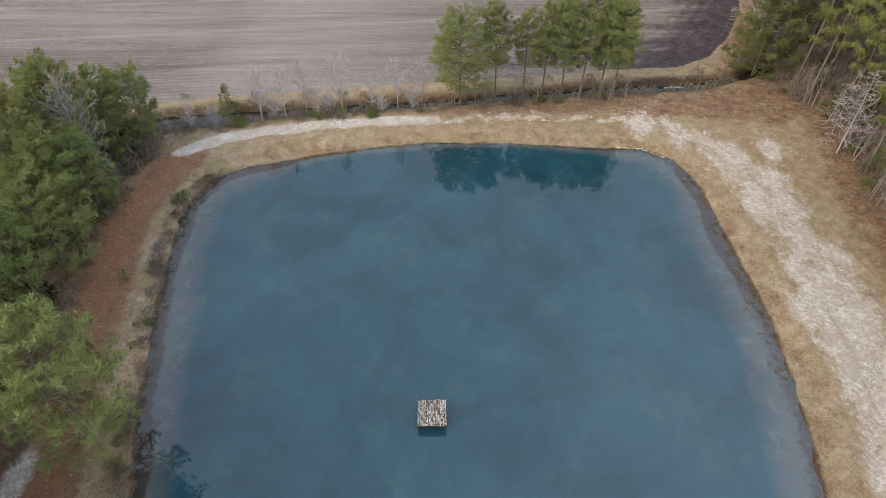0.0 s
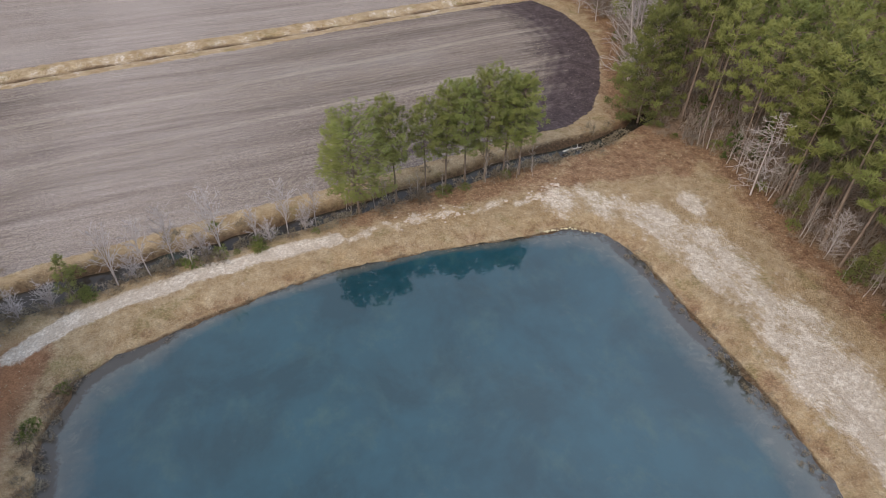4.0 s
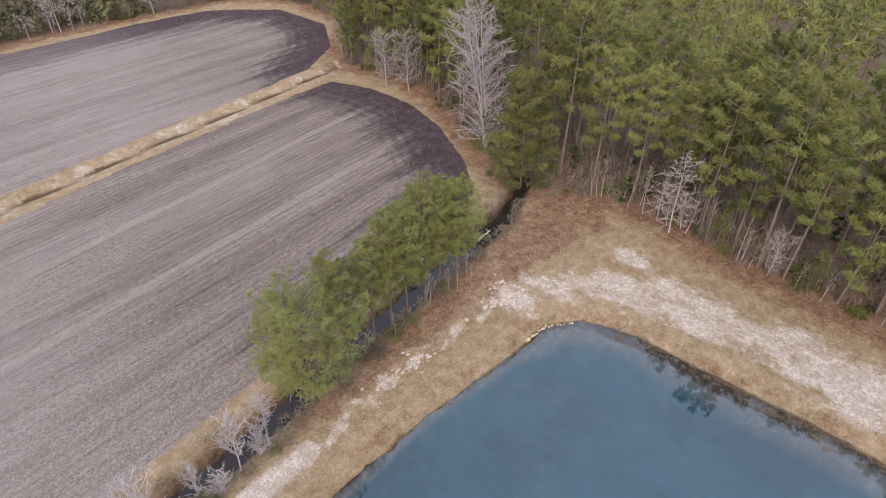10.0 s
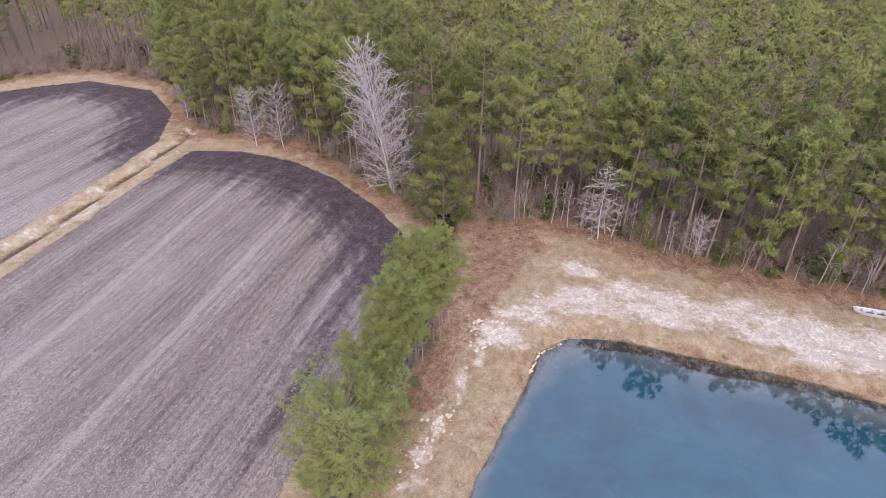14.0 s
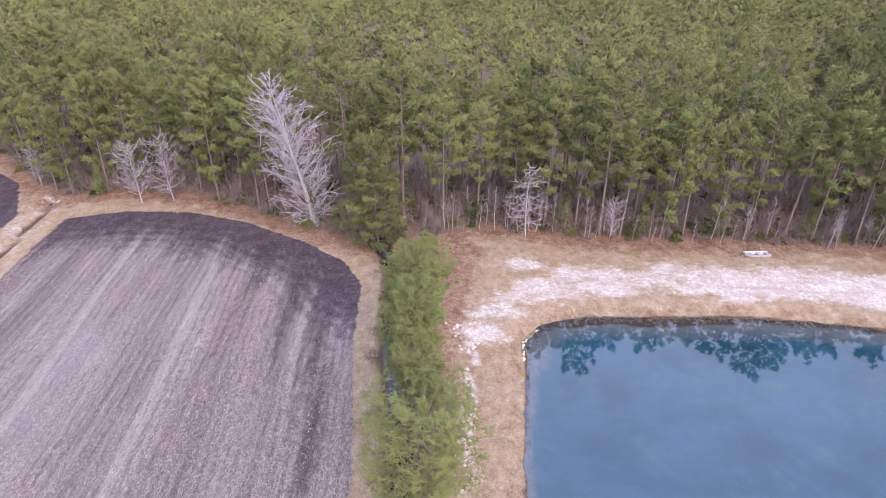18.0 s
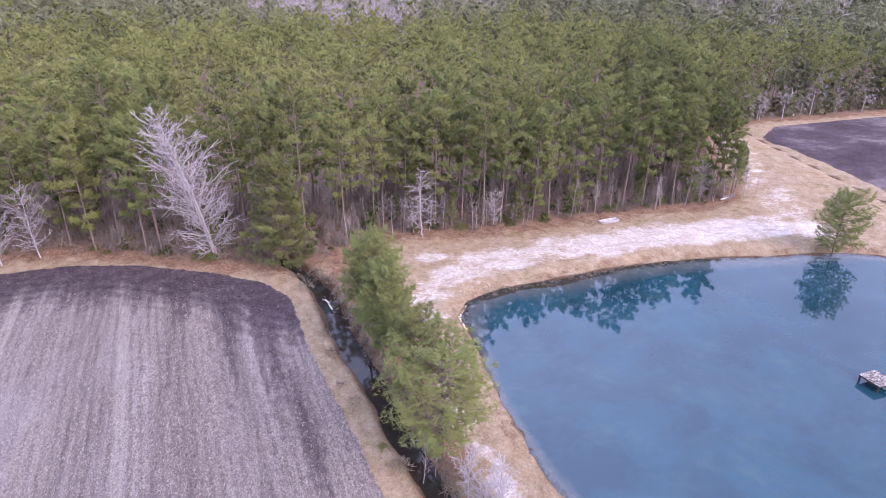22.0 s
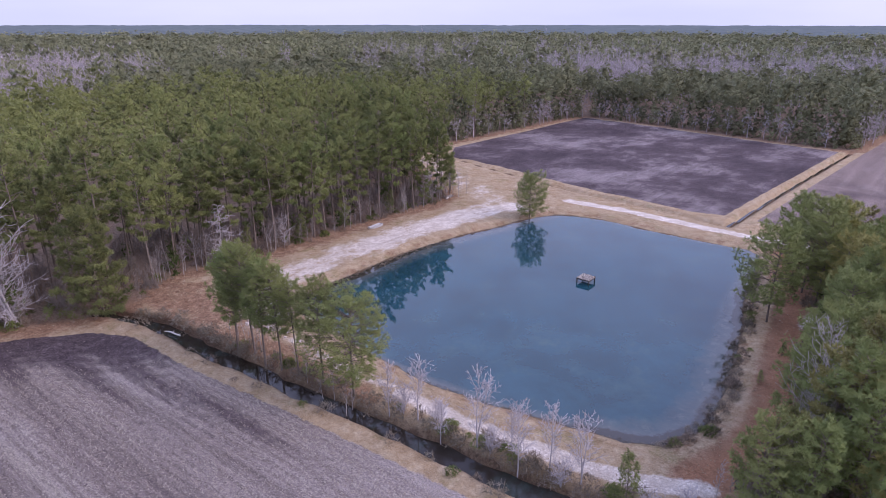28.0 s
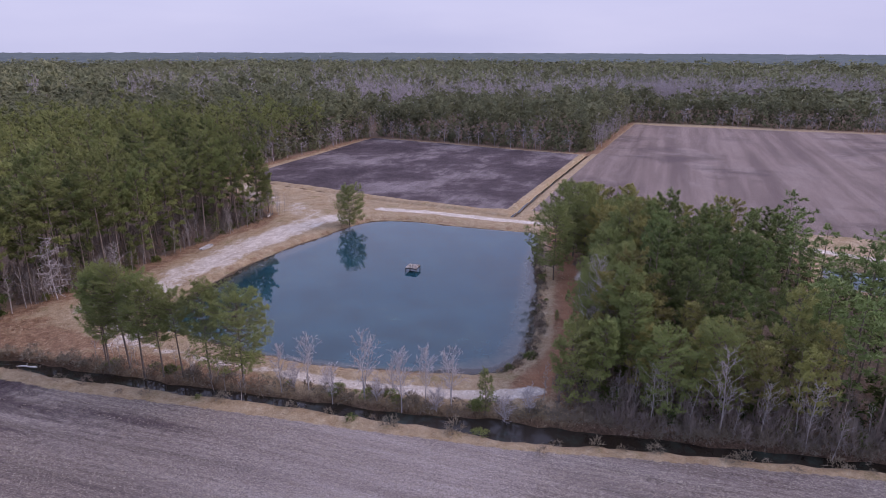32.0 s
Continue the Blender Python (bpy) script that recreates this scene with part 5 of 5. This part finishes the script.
shrub(GREEN_SHRUB[0], -10.2, 71.9, 0.8, "low green shrub beside the sandy track", "shrubs along the ditch")
shrub(GREEN_SHRUB[1], -12.4, 71.8, 0.45, "low green shrub beside the sandy track", "shrubs along the ditch")


def undergrowth():
    rng = np.random.default_rng(12)
    greens, browns = [], []
    raw = lambda me: (np.array([v.co for v in me.vertices]), np.array([p.vertices[:] for p in me.polygons]))
    g, b = [raw(m) for m in GREEN_SHRUB], [raw(m) for m in BROWN_SHRUB]
    px, py = scatter(rng, 40, 90, -30, 200, 1.9)
    d = dist_area(px, py, OPEN)
    ok = (d > 0.2) & (d < 8) & (rng.uniform(0, 1, px.shape) < np.where(d < 3, 0.8, 0.3)) & (dist_line(px, py, DITCH_N) > 1.5)
    qx, qy = scatter(rng, -110, -24, -12, 68, 2.6)
    dw = dist_area(qx, qy, WOOD_W)
    okw = (dw < 0) & (dw > -14) & (rng.uniform(0, 1, qx.shape) < 0.5)
    for x, y in zip(np.r_[px[ok], qx[okw]], np.r_[py[ok], qy[okw]]):
        s, sz, a, t = rng.uniform(0.5, 1.2), rng.uniform(0.7, 1.5), rng.uniform(0, 6.28), rng.uniform(0, 1)
        if rng.uniform() < 0.34:
            greens.append((g[int(rng.integers(0, 3))], x, y, 0.55, s, sz, a, t))
        else:
            browns.append((b[int(rng.integers(0, 3))], x, y, 0.55, s, sz, a, t))
    px, py = scatter(rng, 40, 100, -30, 200, 2.7)
    d = dist_area(px, py, OPEN)
    ok = (d > 0.6) & (d < 22) & (rng.uniform(0, 1, px.shape) < 0.8) & (dist_line(px, py, DITCH_N) > 1.5)
    twigs = [(b[int(rng.integers(0, 3))], x, y, 0.5, rng.uniform(0.7, 1.3), rng.uniform(1.2, 3.4), rng.uniform(0, 6.28), rng.uniform(0, 1)) for x, y in zip(px[ok], py[ok])]
    qx, qy = scatter(rng, -125, -33, 54, 70, 1.5)
    dw = dist_area(qx, qy, WOOD_W)
    okw = (dw < 1.0) & (dw > -6.5) & (qy > 50) & (dist_line(qx, qy, DITCH_N) > 1.3)
    twigs += [(b[int(rng.integers(0, 3))], x, y, 0.5, rng.uniform(0.6, 1.2), rng.uniform(1.2, 3.6), rng.uniform(0, 6.28), rng.uniform(0, 1)) for x, y in zip(qx[okw], qy[okw])]
    joined("leafless_understory", twigs, TWIGS, "grey-brown leafless saplings between the pine trunks", "undergrowth")
    joined("green_undergrowth", greens, BUSH_LEAF, "green brambles and shrubs under the trees", "undergrowth")
    joined("brown_undergrowth", browns, BRUSH, "dry brown brush under the trees", "undergrowth")


undergrowth()


def ditch_brush():
    rng = np.random.default_rng(17)
    raw = lambda me: (np.array([v.co for v in me.vertices]), np.array([p.vertices[:] for p in me.polygons]))
    b = [raw(shrub_mesh(20 + k, BRUSH, 1.0, 1.1, 34, 0.6, 4, 0.06)) for k in range(3)]
    out = []
    for k in range(900):
        x = rng.uniform(-100, 42)
        c = float(np.interp(x, [p[0] for p in DITCH_N], [p[1] for p in DITCH_N]))
        w = float(ditch_width(np.array([x]))[0])
        side = 1 if rng.uniform() < 0.07 else -1
        if x > -36 and rng.uniform() < 0.62:
            continue
        y = c + side * (w * 0.8 + 0.5 + abs(rng.normal(0, 0.9)))
        out.append((b[int(rng.integers(0, 3))], x, y, ground_at(x, y) - 0.05, rng.uniform(0.3, 1.0), rng.uniform(0.7, 1.4), rng.uniform(0, 6.28), rng.uniform(0, 1)))
    for k in range(120):
        y = rng.uniform(28, 60)
        x = float(np.interp(y, [16, 27, 37, 46, 54, 60], [28, 30, 30.7, 30.4, 30.2, 29.4])) + rng.normal(-0.2, 0.5)
        out.append((b[int(rng.integers(0, 3))], x, y, max(ground_at(x, y), 0.0) - 0.05, rng.uniform(0.15, 0.4), rng.uniform(0.4, 0.8), rng.uniform(0, 6.28), rng.uniform(0, 0.3)))
    for k in range(90):
        y = rng.uniform(-2, 60)
        x = float(np.interp(y, [-6, 3, 16, 27, 37, 46, 54, 60], [-19.6, -21, -23, -26, -28, -29.4, -29.7, -27.5])) + rng.normal(-0.1, 0.45)
        out.append((b[int(rng.integers(0, 3))], x, y, max(ground_at(x, y), 0.0) - 0.05, rng.uniform(0.25, 0.6), rng.uniform(0.5, 1.0), rng.uniform(0, 6.28), rng.uniform(-0.1, 0.7)))
    ring = POND_EDGE + POND_EDGE[:1]
    for (ax, ay), (bx, by) in zip(ring[:-1], ring[1:]):
        ln = math.hypot(bx - ax, by - ay)
        for u in np.arange(0.0, ln, 0.34):
            if rng.uniform() < 0.2 or ay < -5:
                continue
            o = rng.normal(0.1, 0.28)
            x, y = ax + (bx - ax) * u / ln - (by - ay) / ln * o, ay + (by - ay) * u / ln + (bx - ax) / ln * o
            out.append((b[int(rng.integers(0, 3))], x, y, max(ground_at(x, y), 0.0) - 0.06, rng.uniform(0.10, 0.30), rng.uniform(0.35, 0.75), rng.uniform(0, 6.28), rng.uniform(-0.6, 0.5)))
    joined("bank_brush", out, BRUSH, "dry brown reeds and brush along the water", "brush")


ditch_brush()


# ---- grass and stubble ----
def stubble_material():
    n = Nodes("stubble", 0.9, 0.1)
    return n.done(n.ramp(n.island(), (0.0, (0.22, 0.175, 0.14)), (0.6, (0.35, 0.295, 0.24)), (1.0, (0.46, 0.40, 0.33))))


def dry_grass_material():
    n = Nodes("dry_grass_blades", 0.9, 0.1)
    return n.done(n.ramp(n.island(), (0.0, (0.20, 0.135, 0.08)), (0.35, (0.36, 0.26, 0.165)), (0.7, (0.50, 0.395, 0.27)), (1.0, (0.62, 0.52, 0.38))))


def field_stubble():
    """Pale stalks left along the tilled rows."""
    rng = np.random.default_rng(61)
    n = 150000
    x = rng.uniform(-75, 56, n)
    row = rng.integers(0, 70, n) * 0.92
    y = 74.0 + 0.105 * (x + 70) + row + rng.normal(0, 0.2, n)
    d = dist_area(x, y, FIELD_N)
    head = dist_line(x, y, FIELD_N[7:14])
    keep = (d < -0.6) & (rng.uniform(0, 1, n) < 0.55 + 0.4 * wavy(x * 0.15, y, 2.1)) & ((head > 8) | (rng.uniform(0, 1, n) < 0.06))
    x, y = x[keep], y[keep]
    m = len(x)
    z = 0.76 + 0.10 * wavy(x, y, 9.0) + 0.04 * wavy(x, y, 2.0, 3.0)
    a = rng.normal(0.1, 0.7, m)
    ln, w = rng.uniform(0.04, 0.13, m), rng.uniform(0.012, 0.03, m)
    c, si = np.cos(a), np.sin(a)
    px = np.stack([-c * ln + si * w, c * ln + si * w, c * ln - si * w, -c * ln - si * w], 1) + x[:, None]
    py = np.stack([-si * ln - c * w, si * ln - c * w, si * ln + c * w, -si * ln + c * w], 1) + y[:, None]
    pz = z[:, None] + np.array([[0.02, 0.07, 0.07, 0.02]])
    v = np.stack([px, py, pz], -1).reshape(-1, 3)
    f = np.arange(m)[:, None] * 4 + np.arange(4)[None]
    tagged(new("stubble", mesh_of("stubble", v, f, stubble_material())), "pale broken stalks in rows on the field", "stubble", kind="stuff")


def bank_grass():
    """Tufts of dry grass on the banks and verges."""
    rng = np.random.default_rng(62)
    n = 42000
    x, y = rng.uniform(-50, 62, n), rng.uniform(-24, 100, n)
    dp, do = dist_area(x, y, POND_EDGE), dist_area(x, y, OPEN)
    df = np.minimum.reduce([dist_area(x, y, p) for p in (FIELD_N, FIELD_A, FIELD_B)])
    sand = np.minimum.reduce([dist_line(x, y, SAND_E) - 3.4, dist_line(x, y, SAND_N) - 1.2, dist_line(x, y, SAND_S) - 1.8])
    keep = (dp > 0.15) & (do < 0) & (df > 0.2) & ((sand > 0) | (rng.uniform(0, 1, n) < 0.06)) & (dist_area(x, y, WOOD_W) > 0) & (dist_line(x, y, DITCH_N) > 1.6)
    keep &= rng.uniform(0, 1, n) < 0.75 + 0.4 * wavy(x, y, 2.7)
    x, y = x[keep], y[keep]
    c = np.stack([x, y, land_height(x, y) + 0.02], -1)
    v, f = tufts(rng, c, np.tile([0.0, 0.0, 1.1], (len(x), 1)), rng.uniform(0.12, 0.32, len(x)), 4, 0.10)
    tagged(new("dry_grass", mesh_of("dry_grass", v, f, dry_grass_material())), "tufts of dry tan grass on the banks", "grass", kind="stuff")


field_stubble()
bank_grass()


# ---- small things ----
def wood_material(name, low, high, scale=6.0):
    n = Nodes(name, 0.85, 0.2)
    f = n.noise(scale, 6, 0.7, (0.35, 3.0, 1.0))
    spots = n.noise(3.6, 6, 0.8, (1.6, 0.8, 1.0))
    col = n.mix(n.ramp(spots, (0.47, 0.0), (0.52, 0.95)), n.ramp(f, (0.3, low), (0.7, high)), (0.035, 0.028, 0.024))
    n.bump(f, 0.3, 0.02)
    return n.done(n.mix(n.math("MULTIPLY", n.object_random(), 0.5), col, low))


PLANK = wood_material("weathered_planks", (0.20, 0.165, 0.135), (0.74, 0.70, 0.64))
POST = bark_material("wet_posts", (0.03, 0.025, 0.02), (0.10, 0.085, 0.07))


def metal_material():
    n = Nodes("dull_aluminium", 0.5, 0.5)
    n.bsdf.inputs["Metallic"].default_value = 0.35
    f = n.noise(4.0, 5, 0.7)
    return n.done(n.ramp(f, (0.3, (0.48, 0.49, 0.50)), (0.7, (0.72, 0.72, 0.72))))


def pale_material(name, a, b, scale=5.0):
    n = Nodes(name, 0.8, 0.2)
    f = n.noise(scale, 5, 0.7)
    n.bump(f, 0.3, 0.02)
    return n.done(n.ramp(f, (0.3, a), (0.7, b)))


METAL = metal_material()
LUMBER = pale_material("bleached_wood", (0.50, 0.46, 0.41), (0.78, 0.75, 0.70))
STONE = pale_material("pale_limestone", (0.42, 0.36, 0.22), (0.74, 0.67, 0.48))
DARKIN = pale_material("dark_bilge", (0.05, 0.05, 0.05), (0.14, 0.13, 0.12))


def swim_platform(x, y, turn):
    top = new("swim_platform")
    top.matrix_world = pose(x, y, 0.0, 0, 0, turn)
    tagged(top, "square weathered wooden platform on posts in the pond", "platform")
    half, z = 1.2, 0.86
    for sx in (-1, 1):
        for sy in (-1, 1):
            part("leg", box_bm(0.15, 0.15, 3.4, (sx * 1.06, sy * 1.06, z - 1.75), bevel=0.012), POST, top)
    for s in (-1, 1):
        part("beam", box_bm(2.34, 0.06, 0.17, (0, s * 1.15, z - 0.12), bevel=0.008), POST, top, "dark edge beam")
        part("beam", box_bm(0.06, 2.2, 0.17, (s * 1.14, 0, z - 0.12), bevel=0.008), POST, top, "dark edge beam")
    part("joist", box_bm(0.06, 2.2, 0.15, (0, 0, z - 0.13), bevel=0.008), POST, top)
    r = random.Random(3)
    for k in range(13):
        px = -half + 0.092 + k * 0.1847
        ln = 2.42 + r.uniform(-0.05, 0.05)
        m = Matrix.Rotation(radians(r.uniform(-0.7, 0.7)), 4, "Z") @ Matrix.Rotation(radians(r.uniform(-1.2, 1.2)), 4, "X")
        part("plank", box_bm(0.165 + r.uniform(-0.008, 0.006), ln, 0.035, (px, r.uniform(-0.03, 0.03), z + r.uniform(-0.006, 0.012)), m, 0.006), PLANK, top)
    return top


swim_platform(-1.15, 26.55, 1.0)


def jon_boat(x, y, turn):
    top = new("rowing_boat")
    top.matrix_world = Matrix.Translation((x, y, ground_at(x, y) + 0.02)) @ pose(0, 0, 0, 3, 1, turn)
    tagged(top, "flat-bottomed aluminium boat lying on dry grass", "boat")
    rows = [(-1.75, 0.50, 0.40, 0.02, 0.46), (-1.0, 0.56, 0.46, 0.0, 0.44), (0.0, 0.58, 0.48, 0.0, 0.44), (1.0, 0.54, 0.42, 0.04, 0.47), (1.55, 0.44, 0.32, 0.15, 0.52), (1.85, 0.34, 0.26, 0.32, 0.55)]

    def shell(inset, lift):
        bm = bmesh.new()
        rings = []
        for px, wt, wb, zb, zt in rows:
            wt2, wb2 = wt - inset, wb - inset
            rings.append([bm.verts.new((px * (1 - inset * 0.3), a, b)) for a, b in ((wt2, zt), (wb2, zb + lift), (-wb2, zb + lift), (-wt2, zt))])
        return bm, rings

    bm, outer = shell(0.0, 0.0)
    inner = [[bm.verts.new((v.co.x * 0.985, v.co.y * 0.94, v.co.z + (0.03 if k in (1, 2) else 0.0))) for k, v in enumerate(ring)] for ring in outer]
    for a, b in zip(outer[:-1], outer[1:]):
        for k in range(3):
            bm.faces.new((a[k], b[k], b[k + 1], a[k + 1]))
    for a, b in zip(inner[:-1], inner[1:]):
        for k in range(3):
            bm.faces.new((a[k + 1], b[k + 1], b[k], a[k]))
    for k in (0, -1):
        bm.faces.new(outer[k] if k == 0 else outer[k][::-1])
        bm.faces.new(inner[k][::-1] if k == 0 else inner[k])
    for side in (0, 3):
        for k in range(len(outer) - 1):
            bm.faces.new((outer[k][side], outer[k + 1][side], inner[k + 1][side], inner[k][side]))
    bmesh.ops.recalc_face_normals(bm, faces=bm.faces)
    part("hull", bm, METAL, top)
    part("floor", box_bm(3.0, 0.78, 0.012, (-0.15, 0, 0.055)), DARKIN, top, "dark floor sheet")
    for px, w in ((-1.45, 0.98), (-0.35, 1.06), (0.75, 1.02)):
        part("bench", box_bm(0.30, w, 0.03, (px, 0, 0.36), bevel=0.008), METAL, top)
    for s in (-1, 1):
        part("gunwale", box_bm(3.2, 0.05, 0.04, (-0.12, s * 0.565, 0.46), Matrix.Rotation(radians(-s * 0.8), 4, "Z"), 0.008), METAL, top, "pale rolled rim")
    part("bow_deck", box_bm(0.36, 0.70, 0.02, (1.62, 0, 0.50), Matrix.Rotation(radians(-6), 4, "Y"), 0.006), METAL, top)
    return top


jon_boat(44.6, 31.3, 93)


def timber(name, x, y, ln, w, h, turn, z, tilt, mat, label, category, group=""):
    bm = box_bm(ln, w, h, (0, 0, 0), bevel=min(w, h) * 0.15)
    me = bpy.data.meshes.new(name)
    bm.to_mesh(me)
    bm.free()
    me.materials.append(mat)
    ob = new(name, me)
    ob.matrix_world = Matrix.Translation((x, y, z)) @ pose(0, 0, 0, 0, tilt, turn)
    return tagged(ob, label, category, group)


def timber_stack(x, y, turn):
    top = new("timber_stack")
    top.matrix_world = pose(x, y, ground_at(x, y), 0, 0, turn)
    tagged(top, "low stack of old grey boards at the forest edge", "timber")
    r = random.Random(8)
    for row in range(3):
        for k in range(4):
            part("board", box_bm(2.9 + r.uniform(-0.3, 0.3), 0.24, 0.09, (r.uniform(-0.15, 0.15), -0.42 + k * 0.28 + r.uniform(-0.03, 0.03), 0.07 + row * 0.1),
                                 Matrix.Rotation(radians(r.uniform(-3, 3)), 4, "Z"), 0.01), PLANK, top)
    return top


timber_stack(48.3, 3.6, 100)
timber("beam", 47.4, 5.0, 4.2, 0.22, 0.16, 118, ground_at(47.4, 5.0) + 0.42, -9, LUMBER, "long bleached beam leaning on a board stack", "timber")


def fallen_log(x, y, turn):
    top = new("fallen_log")
    top.matrix_world = pose(x, y, 0.02, 0, 3, turn) @ Matrix.Scale(0.8, 4)
    tagged(top, "bleached dead log lying across the ditch", "log")
    segs = [((-1.9, 0, 0), (-0.6, 0.06, 0.05), 0.15, 0.14), ((-0.6, 0.06, 0.05), (0.8, -0.02, 0.06), 0.14, 0.12), ((0.8, -0.02, 0.06), (1.9, 0.08, 0.0), 0.12, 0.08)]
    v, q = tubes(segs, 7)
    child("trunk", mesh_of("trunk", v, q, LUMBER, True), top)
    for k, s in enumerate((((1.1, 0, 0.05), (1.5, 0.7, 0.35), 0.06, 0.03), ((0.2, 0, 0.08), (0.5, -0.6, 0.3), 0.05, 0.025))):
        v, q = tubes([s], 5)
        child("limb", mesh_of("limb", v, q, LUMBER, True), top)
    return top


fallen_log(33.3, 80.3, 8)


def stone_mesh(seed):
    rng = np.random.default_rng(seed)
    bm = bmesh.new()
    bmesh.ops.create_icosphere(bm, subdivisions=2, radius=0.5)
    for v in bm.verts:
        v.co = v.co * (1 + 0.25 * noise.noise(v.co * 1.7 + Vector((seed, 0, 0)))) + Vector(rng.normal(0, 0.02, 3))
    me = bpy.data.meshes.new("stone")
    bm.to_mesh(me)
    bm.free()
    me.materials.append(STONE)
    return me


STONES = [stone_mesh(k) for k in range(4)]
for k in range(17):
    u = k / 16
    x = 21.9 + 5.6 * u + SR.uniform(-0.1, 0.1)
    y = float(np.interp(x, [19.7, 25.1, 28.5], [65.0, 64.9, 62.4])) + 0.15 + SR.uniform(-0.12, 0.12)
    s = SR.uniform(0.18, 0.36) * (1.0 if u < 0.75 else 0.65)
    ob = new("stone", STONES[k % 4])
    ob.matrix_world = Matrix.LocRotScale((x, y, max(ground_at(x, y), 0.0) + 0.05 * s), Euler((0, 0, k * 1.1)), (s * 1.4, s, s * 0.6))
    tagged(ob, "pale yellow stone at the pond's edge", "stone", "stones along the pond's corner")


def sand_lumps():
    """Flat crumbling lumps of pale sand scraped up along the bank."""
    rng = np.random.default_rng(71)
    line = [(1, 70.7), (8, 71.4), (14, 71.3), (20, 71.1), (26, 70.4)]
    vs, fs, n = [], [], 0
    for k in range(200):
        if k < 150:
            x = rng.uniform(1, 26)
            y = float(np.interp(x, [p[0] for p in line], [p[1] for p in line])) + rng.normal(0, 0.6)
            if wavy(np.array([x]), np.array([y * 0]), 1.3, 2.0)[0] < 0.05:
                continue
        else:
            x, y = rng.normal(25, 2.6), rng.normal(71.6, 1.1)
        r = rng.uniform(0.08, 0.26) * rng.uniform(0.5, 1.2)
        a = np.arange(9) * 2 * math.pi / 9
        rr = r * rng.uniform(0.6, 1.25, 9)
        cx, cy = rr * np.cos(a) * rng.uniform(1.0, 1.7), rr * np.sin(a)
        z = ground_at(x, y)
        foot = np.stack([x + cx, y + cy, np.full(9, z - 0.05)], 1)
        crest = np.stack([x + 0.7 * cx, y + 0.7 * cy, z + r * rng.uniform(0.15, 0.4, 9)], 1)
        vs += [foot, crest, np.array([[x, y, z + 0.3 * r]])]
        for i in range(9):
            j = (i + 1) % 9
            fs += [(n + i, n + j, n + 9 + j), (n + i, n + 9 + j, n + 9 + i), (n + 9 + i, n + 9 + j, n + 18)]
        n += 19
    tagged(new("sand_lumps", mesh_of("sand_lumps", np.concatenate(vs), fs, CHALK)), "pale crumbling lumps of sand on the brown bank", "sand", kind="stuff")


CHALK = pale_material("chalky_sand", (0.40, 0.33, 0.27), (0.70, 0.62, 0.55))
sand_lumps()
